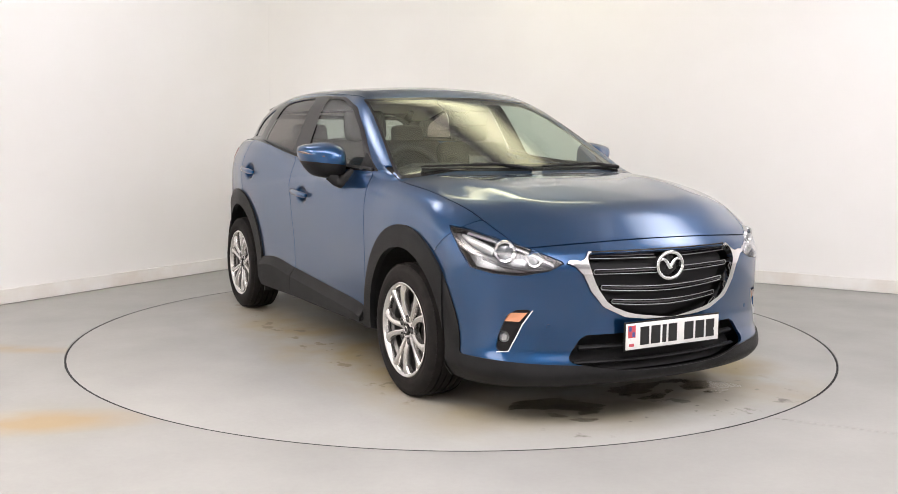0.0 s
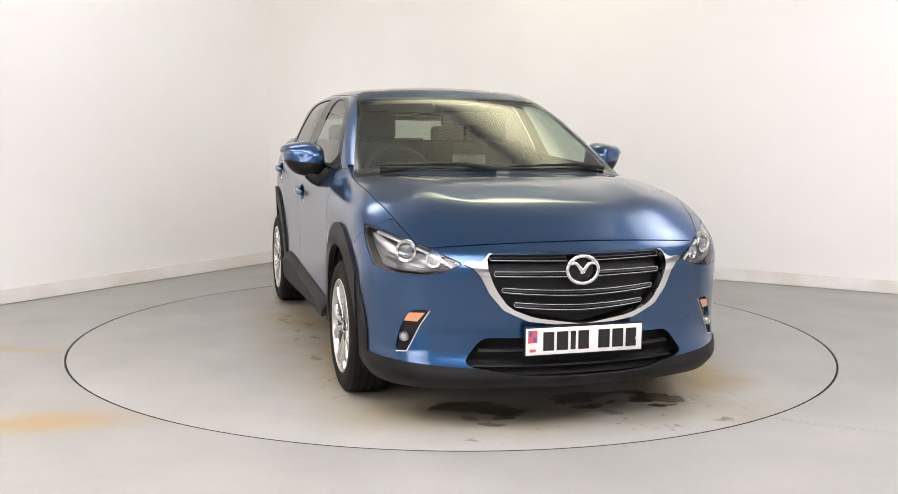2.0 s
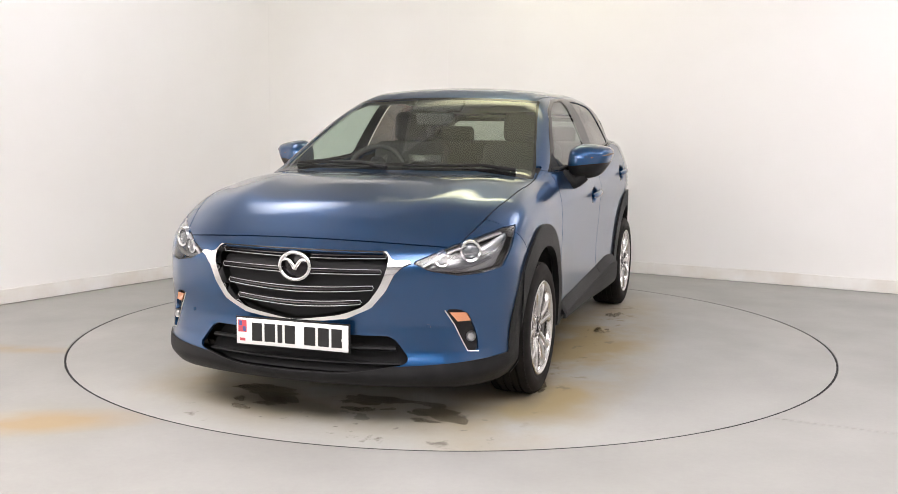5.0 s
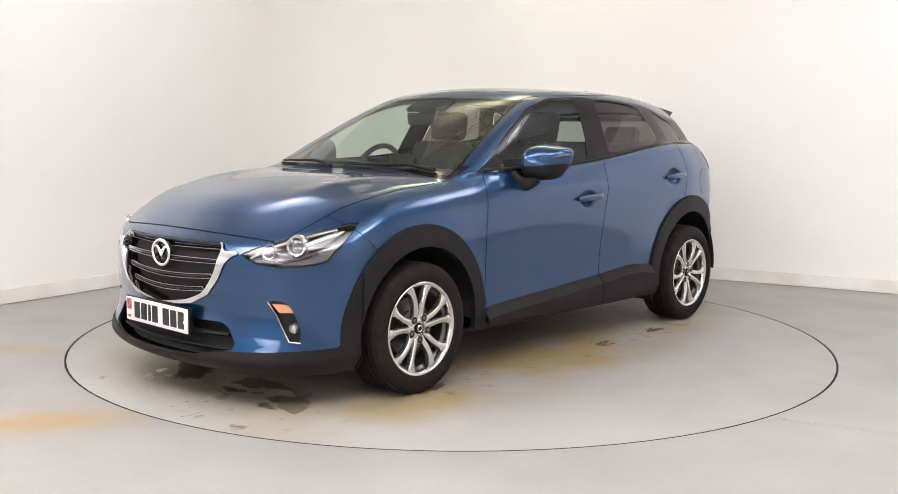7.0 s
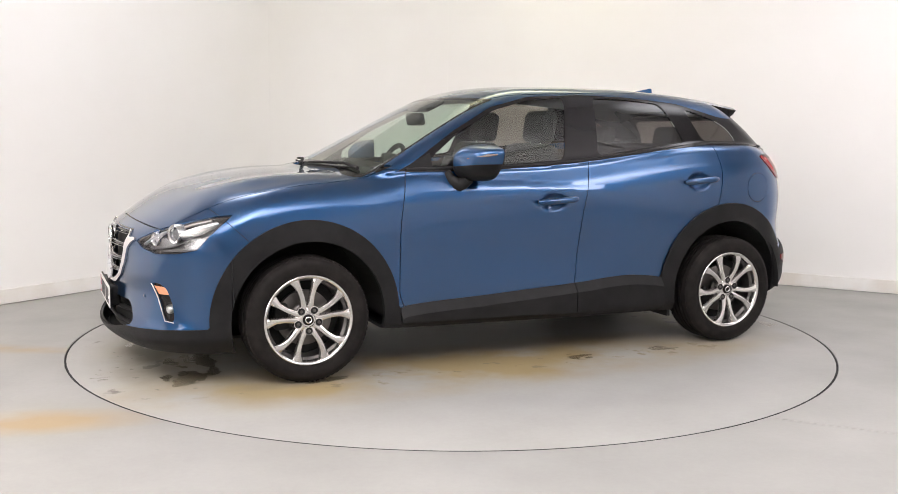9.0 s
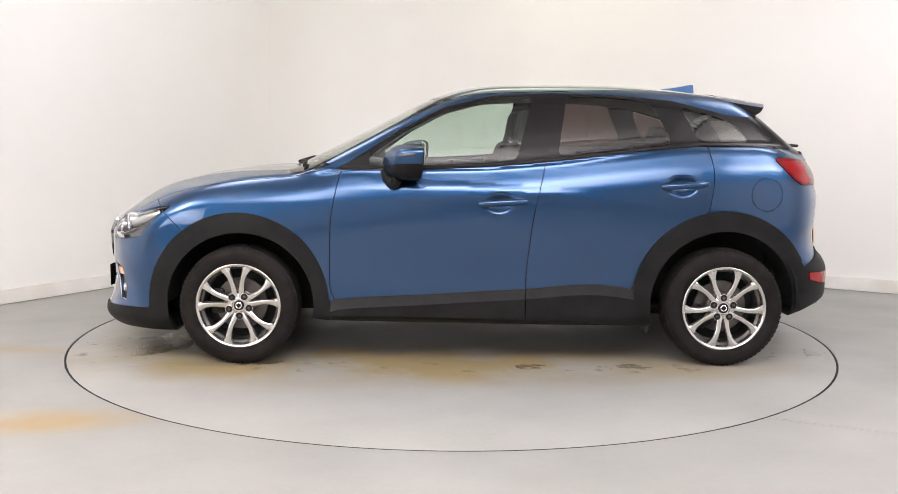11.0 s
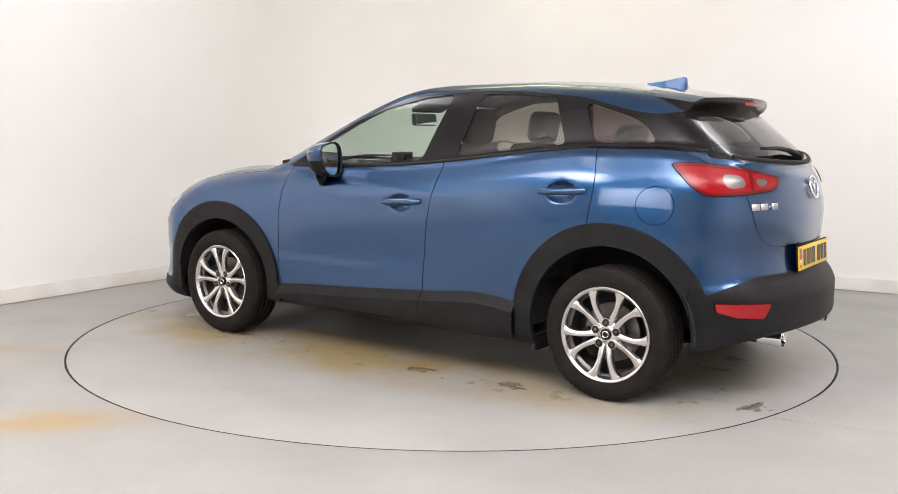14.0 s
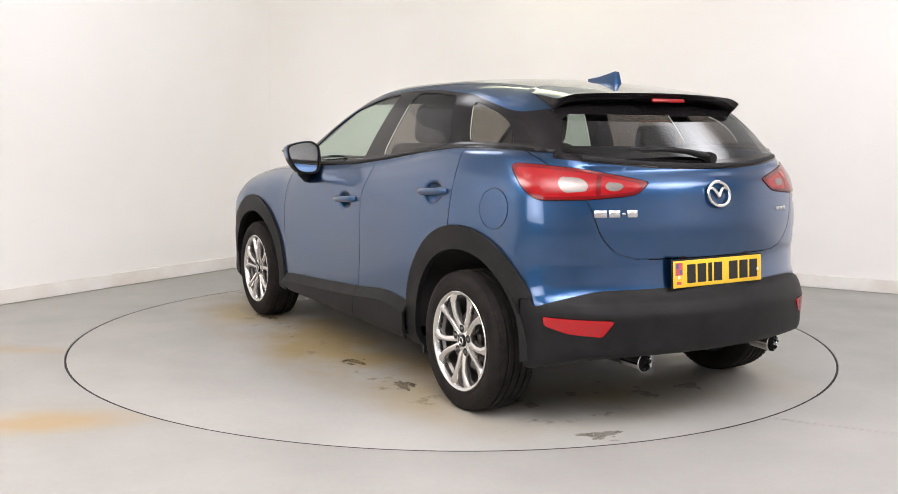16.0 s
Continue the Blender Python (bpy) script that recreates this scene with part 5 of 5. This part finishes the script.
# ---- rear: lamps, spoiler, wiper, badge, exhausts
CLEAR_A, RED_REST = shell.split(LAMP_R, corner_rear(poly([(-0.74, 1.060), (-0.850, 1.052), (-0.875, 1.003), (-0.76, 0.994)], 1)))
CLEAR_B, RED_REST = shell.split(RED_REST, corner_rear(poly([(-0.925, 1.040), (-1.005, 1.030), (-1.000, 1.005), (-0.94, 1.000)], 1)))
RED_INNER, RED_RIM = shell.split(RED_REST, lambda p: corner_rear(TAIL_LAMP)(p) + 0.015)
RED_RIB, RED_INNER = shell.split(RED_INNER, lambda p: np.abs((p[:, 1] + p[:, 0]) * 0.7071 + 0.905) - 0.010)
RED_RIM = RED_RIM + RED_RIB
for s in (1, -1):
    tl = part("tail_light", shell.mesh("tail_light", RED_RIM, 0.004, 0.012, (s,)), RED_DEEP, car, "red wraparound tail light with pale inset")
    part("red_lens", shell.mesh("red_lens", RED_INNER, 0.003, 0.0, (s,)), RED_LENS, tl)
    part("reversing_lens", shell.mesh("reversing_lens", CLEAR_A, 0.003, 0.0, (s,)), CLEAR_LENS, tl)
    part("reversing_lens", shell.mesh("reversing_lens", CLEAR_B, 0.003, 0.0, (s,)), CLEAR_LENS, tl)
    part("rear_reflector", shell.mesh("rear_reflector", REFLECT, 0.009, 0.012, (s,)), RED_LENS, car, "red bumper reflector")
    part("exhaust_tip", lathe([(0.026, -0.10), (0.034, -0.10), (0.0385, 0.0), (0.040, 0.012), (0.037, 0.014), (0.033, 0.0), (0.030, -0.10)], 32, pose(-1.945, 0.385 * s, 0.300, 0, 0, 90)), CHROME, car, "polished round exhaust tip")
    part("exhaust_pipe", lathe([(0.0001, 0.0), (0.031, 0.0), (0.031, -0.25)], 24, pose(-1.90, 0.385 * s, 0.300, 0, 0, 90)), UNDER, car)


def blade(y, t):
    """A point of the roof spoiler's upper face, t from its root to its lip."""
    tip = -1.640 + 0.30 * y * y
    rootx = -1.30 - 0.02 * (1 - (y / 0.6) ** 2)
    x = rootx + (tip - rootx) * t
    return x


def spoiler():
    n, k = 26, 12
    top = bmesh.new()
    grid, under = [], []
    for i in range(n + 1):
        y = -0.548 + 1.096 * i / n
        col, low = [], []
        for j in range(k + 1):
            t = j / k
            x = blade(y, t)
            edge = max(0, abs(y) - 0.46) / 0.075
            z = float(roof_top(np.array([x]), np.array([y]))[0]) - 0.010 * edge ** 2 - 0.05 * max(0, abs(y) - 0.45) + 0.006 * t ** 2
            col.append(top.verts.new((x, y, z + 0.003)))
            low.append(top.verts.new((x + 0.012 * t, y * (1 - 0.02 * t), z - 0.004 - (0.070 + 0.020 * min(1, max(0, abs(y) - 0.40) / 0.14)) * min(1, 2.0 * (1 - t) + 0.20) * min(1, max(0, t - 0.22) * 2.6))))
        grid.append(col)
        under.append(low)
    tops, rest = [], []
    for i in range(n):
        for j in range(k):
            tops.append(top.faces.new((grid[i][j], grid[i + 1][j], grid[i + 1][j + 1], grid[i][j + 1])))
            rest.append(top.faces.new((under[i][j], under[i][j + 1], under[i + 1][j + 1], under[i + 1][j])))
        rest.append(top.faces.new((grid[i][k], grid[i + 1][k], under[i + 1][k], under[i][k])))
    for j in range(k):
        rest.append(top.faces.new((grid[0][j], grid[0][j + 1], under[0][j + 1], under[0][j])))
        rest.append(top.faces.new((grid[n][j + 1], grid[n][j], under[n][j], under[n][j + 1])))
    bmesh.ops.recalc_face_normals(top, faces=top.faces[:])
    for f in rest:
        f.material_index = 1
    return smooth(top, 45)


sp = part("roof_spoiler", spoiler(), PAINT, car, "blue roof spoiler with a black underside over the rear window")
sp.data.materials.append(GLOSS_BLACK)
part("brake_light", box(0.012, 0.19, 0.016, pose(-1.638, 0, 1.380, 0, 20, 0), 0.003), RED_LENS, sp, "red high-level brake light strip")
fin_line = [(-1.085, 0.008), (-1.16, 0.022), (-1.24, 0.045), (-1.285, 0.060), (-1.298, 0.058), (-1.305, 0.002)]
bm = bmesh.new()
zr = lambda x: float(roof_top(np.array([x]), np.array([0.0]))[0])
rowsl, rowsr, mid = [], [], []
for x, h in fin_line:
    w = 0.021 * min(1, (-1.06 - x) / 0.12)
    rowsl.append(bm.verts.new((x, w, zr(x) - 0.004)))
    rowsr.append(bm.verts.new((x, -w, zr(x) - 0.004)))
    mid.append((bm.verts.new((x, 0.007, zr(x) + h)), bm.verts.new((x, -0.007, zr(x) + h))))
for i in range(len(fin_line) - 1):
    bm.faces.new((rowsl[i], rowsl[i + 1], mid[i + 1][0], mid[i][0]))
    bm.faces.new((rowsr[i + 1], rowsr[i], mid[i][1], mid[i + 1][1]))
    bm.faces.new((mid[i][0], mid[i + 1][0], mid[i + 1][1], mid[i][1]))
bm.faces.new((rowsl[0], mid[0][0], mid[0][1], rowsr[0]))
bm.faces.new((rowsl[-1], rowsr[-1], mid[-1][1], mid[-1][0]))
bmesh.ops.recalc_face_normals(bm, faces=bm.faces[:])
part("aerial_fin", smooth(bm, 50), PAINT, car, "blue shark-fin aerial")
emblem(on_rear(0, 0.985) - 0.010, 0.985, 0.062, 0.052, -1, car, 15)
# model script on the tailgate: plain bright bars
for y0, z0, ws in ((0.585, 0.912, (0.052, 0.048, 0.016, 0.044)), (-0.42, 0.905, (0.03, 0.03, 0.03))):
    y = y0
    for w in ws:
        hgt = (0.030 if w > 0.02 else 0.008) if y0 > 0 else 0.014
        b = box(0.006, w, hgt, pose(on_rear(abs(y - w / 2), z0) - 0.003, y - w / 2, z0, 0, 8, -42 * (y - w / 2)), 0.002, 1)
        part("model_mark", b, SATIN, car)
        y -= w + 0.006
part("gate_handle", box(0.03, 0.40, 0.02, pose(-1.938, 0, 0.724), 0.006), BLACK_PLASTIC, car)
# wipers
wip = part("rear_wiper", tube([(-1.872, -0.02, 1.135), (-1.852, 0.08, 1.160), (-1.838, 0.20, 1.168), (-1.825, 0.33, 1.165)], [0.022, 0.017, 0.012, 0.006], 10, 0.7), BLACK_PLASTIC, car, "black rear wiper")
part("wiper_boss", lathe([(0.0001, 0.03), (0.022, 0.028), (0.030, 0.0)], 20, pose(-1.865, -0.03, 1.130, 0, -40, 90)), BLACK_PLASTIC, wip)
part("wiper_blade", tube([(-1.858, -0.02, 1.150), (-1.838, 0.16, 1.172), (-1.812, 0.37, 1.170)], 0.008, 6), SEAM, wip)


def screen_point(y, z, lift):
    return (float(screen_x(np.array([y]), np.array([z]))[0]) + lift * 0.45, y, z + lift * 0.9)


for ys, zs in (([-0.02, -0.20, -0.40, -0.60], [1.032, 1.056, 1.052, 1.046]), ([0.64, 0.46, 0.26, 0.06], [1.030, 1.052, 1.048, 1.044])):
    w = part("windscreen_wiper", tube([screen_point(y, z, 0.016) for y, z in zip(ys, zs)], [0.011, 0.008, 0.006, 0.004], 8), SEAM, car, "black windscreen wiper")
    part("wiper_blade", tube([screen_point(ys[0] * 0.8 + ys[1] * 0.2, zs[1] - 0.014, 0.008), screen_point(ys[3], zs[3] - 0.006, 0.008)], 0.005, 6), SEAM, w)

# rubber seals at the foot of the glass
part("rear_window_seal", tube([(on_rear(abs(y), 1.100 + 0.10 * y * y) + 0.004, y, 1.100 + 0.10 * y * y) for y in np.linspace(-0.57, 0.57, 40)], 0.012, 8), SEAM, car, "black rubber seal under the rear window")
for s in (1, -1):
    xs = np.linspace(0.74, -1.66, 50)
    zs = belt(xs) + 0.012
    ys = side_high(xs, zs)
    part("window_seal", tube([(x, (y + 0.004) * s, z) for x, y, z in zip(xs, ys, zs)], 0.009, 8), SEAM, car, "black rubber seal along the side windows")

# ---- cabin
part("headlining", shell.mesh("headlining", ROOF, -0.035, 0.0), HEADLINING, car)
for s in (1, -1):
    part("pillar_lining", shell.mesh("pillar_lining", PILLAR, -0.022, 0.0, (s,)), HEADLINING, car)
    part("door_lining", shell.mesh("door_lining", DOOR_F, -0.055, 0.0, (s,)), TRIM_DARK, SIDES["front_door", s])
    part("door_lining", shell.mesh("door_lining", DOOR_R, -0.055, 0.0, (s,)), TRIM_DARK, SIDES["rear_door", s])
    part("quarter_lining", shell.mesh("quarter_lining", QUARTER, -0.05, 0.0, (s,)), TRIM_DARK, car)
dash = part("dashboard", join(box(0.42, 1.40, 0.14, pose(0.72, 0, 0.955, 0, -8, 0), 0.05, 4), box(0.25, 1.40, 0.35, pose(0.70, 0, 0.75), 0.04, 2), box(0.20, 0.34, 0.09, pose(0.60, -0.36, 1.010, 0, -10, 0), 0.03, 3)), TRIM_DARK, car, "dark moulded dashboard")
part("centre_screen", box(0.02, 0.20, 0.11, pose(0.56, 0, 1.05, 0, -10, 0), 0.006), GLOSS_BLACK, dash)
part("centre_console", box(1.0, 0.22, 0.24, pose(0.15, 0, 0.48), 0.04, 2), TRIM_DARK, car)
part("parcel_shelf", box(0.42, 0.95, 0.03, pose(-1.46, 0, 1.05), 0.01), TRIM_DARK, car)


def seat(x, y, parent):
    cushion = box(0.50, 0.50, 0.16, pose(x + 0.08, y, 0.56, 0, -8, 0), 0.05, 3)
    st = part("front_seat", cushion, SEAT_CLOTH, parent, "black cloth bucket seat")
    part("seat_back", box(0.13, 0.50, 0.64, pose(x - 0.24, y, 0.86, 0, -18, 0), 0.055, 4), SEAT_CLOTH, st)
    for dy in (-0.2, 0.2):
        part("seat_bolster", box(0.17, 0.10, 0.48, pose(x - 0.19, y + dy, 0.83, 0, -18, 0), 0.045, 3), SEAT_CLOTH, st)
    part("headrest", box(0.10, 0.27, 0.19, pose(x - 0.375, y, 1.265, 0, -10, 0), 0.045, 4), SEAT_CLOTH, st)
    for dy in (-0.06, 0.06):
        part("headrest_post", tube([(x - 0.335, y + dy, 1.12), (x - 0.365, y + dy, 1.22)], 0.006), CHROME, st)


seat(0.12, 0.37, car), seat(0.12, -0.37, car)
rb = part("rear_bench", box(0.48, 1.22, 0.16, pose(-0.72, 0, 0.60, 0, -6, 0), 0.05, 3), SEAT_CLOTH, car, "black cloth rear bench")
part("bench_back", box(0.13, 1.24, 0.56, pose(-1.04, 0, 0.90, 0, -20, 0), 0.05, 3), SEAT_CLOTH, rb)
for y in (-0.38, 0.38):
    part("headrest", box(0.09, 0.25, 0.14, pose(-1.17, y, 1.205, 0, -10, 0), 0.04, 3), SEAT_CLOTH, rb)
sw = part("steering_wheel", bmesh.new(), TRIM_DARK, car, "black steering wheel")
bm = bmesh.new()
n = 32
circ = [Vector((0, 0.185 * math.cos(2 * math.pi * k / n), 0.185 * math.sin(2 * math.pi * k / n))) for k in range(n + 1)]
bm = tube(circ, 0.016, 8, 1.0, Vector((1, 0, 0)))
bm = join(bm, box(0.05, 0.15, 0.12, Matrix(), 0.03, 3), box(0.02, 0.34, 0.035, Matrix(), 0.008), box(0.02, 0.04, 0.17, pose(0, 0, -0.09), 0.008))
bm.transform(pose(0.415, -0.37, 0.975, 0, -24, 0))
bm.to_mesh(sw.data)
bm.free()
mr = part("rear_view_mirror", box(0.03, 0.235, 0.075, pose(0.385, 0, 1.305, 0, 8, 0), 0.015, 3), TRIM_DARK, car, "interior mirror under the windscreen's top")
part("mirror_glass", box(0.002, 0.215, 0.060, pose(0.367, 0, 1.305, 0, 8, 0)), MIRROR, mr)
part("sensor_box", box(0.13, 0.30, 0.03, pose(0.315, 0, 1.385, 0, 26, 0), 0.012, 2), TRIM_DARK, mr)


# ---------------------------------------------------------------- what moves
TURN = [(0.0, -60.68), (0.5, -61.42), (1.0, -63.74), (1.5, -67.48), (2.0, -73.20), (2.5, -78.92), (3.0, -85.05), (3.5, -90.73), (4.0, -96.90), (4.5, -102.57), (5.0, -108.69),
        (5.5, -114.53), (6.0, -120.38), (6.5, -126.22), (7.0, -132.06), (7.5, -137.90), (8.0, -143.94), (8.5, -149.71), (9.0, -155.82),
        (9.5, -161.65), (10.0, -167.47), (10.5, -173.30), (11.0, -179.12), (11.5, -184.94), (12.0, -190.89), (12.5, -196.56), (13.0, -202.76), (13.5, -208.51), (14.0, -214.65),
        (14.5, -220.47), (15.0, -226.61), (15.5, -232.37), (16.0, -238.47)]


def motions():
    walk(turntable, [(t, pose(0, 0, 0, 0, 0, a)) for t, a in TURN])
    walk(car, [(t, pose(0, 0, 0, 0, 0, a) @ pose(-0.149, -0.027, 0)) for t, a in TURN])


motions()
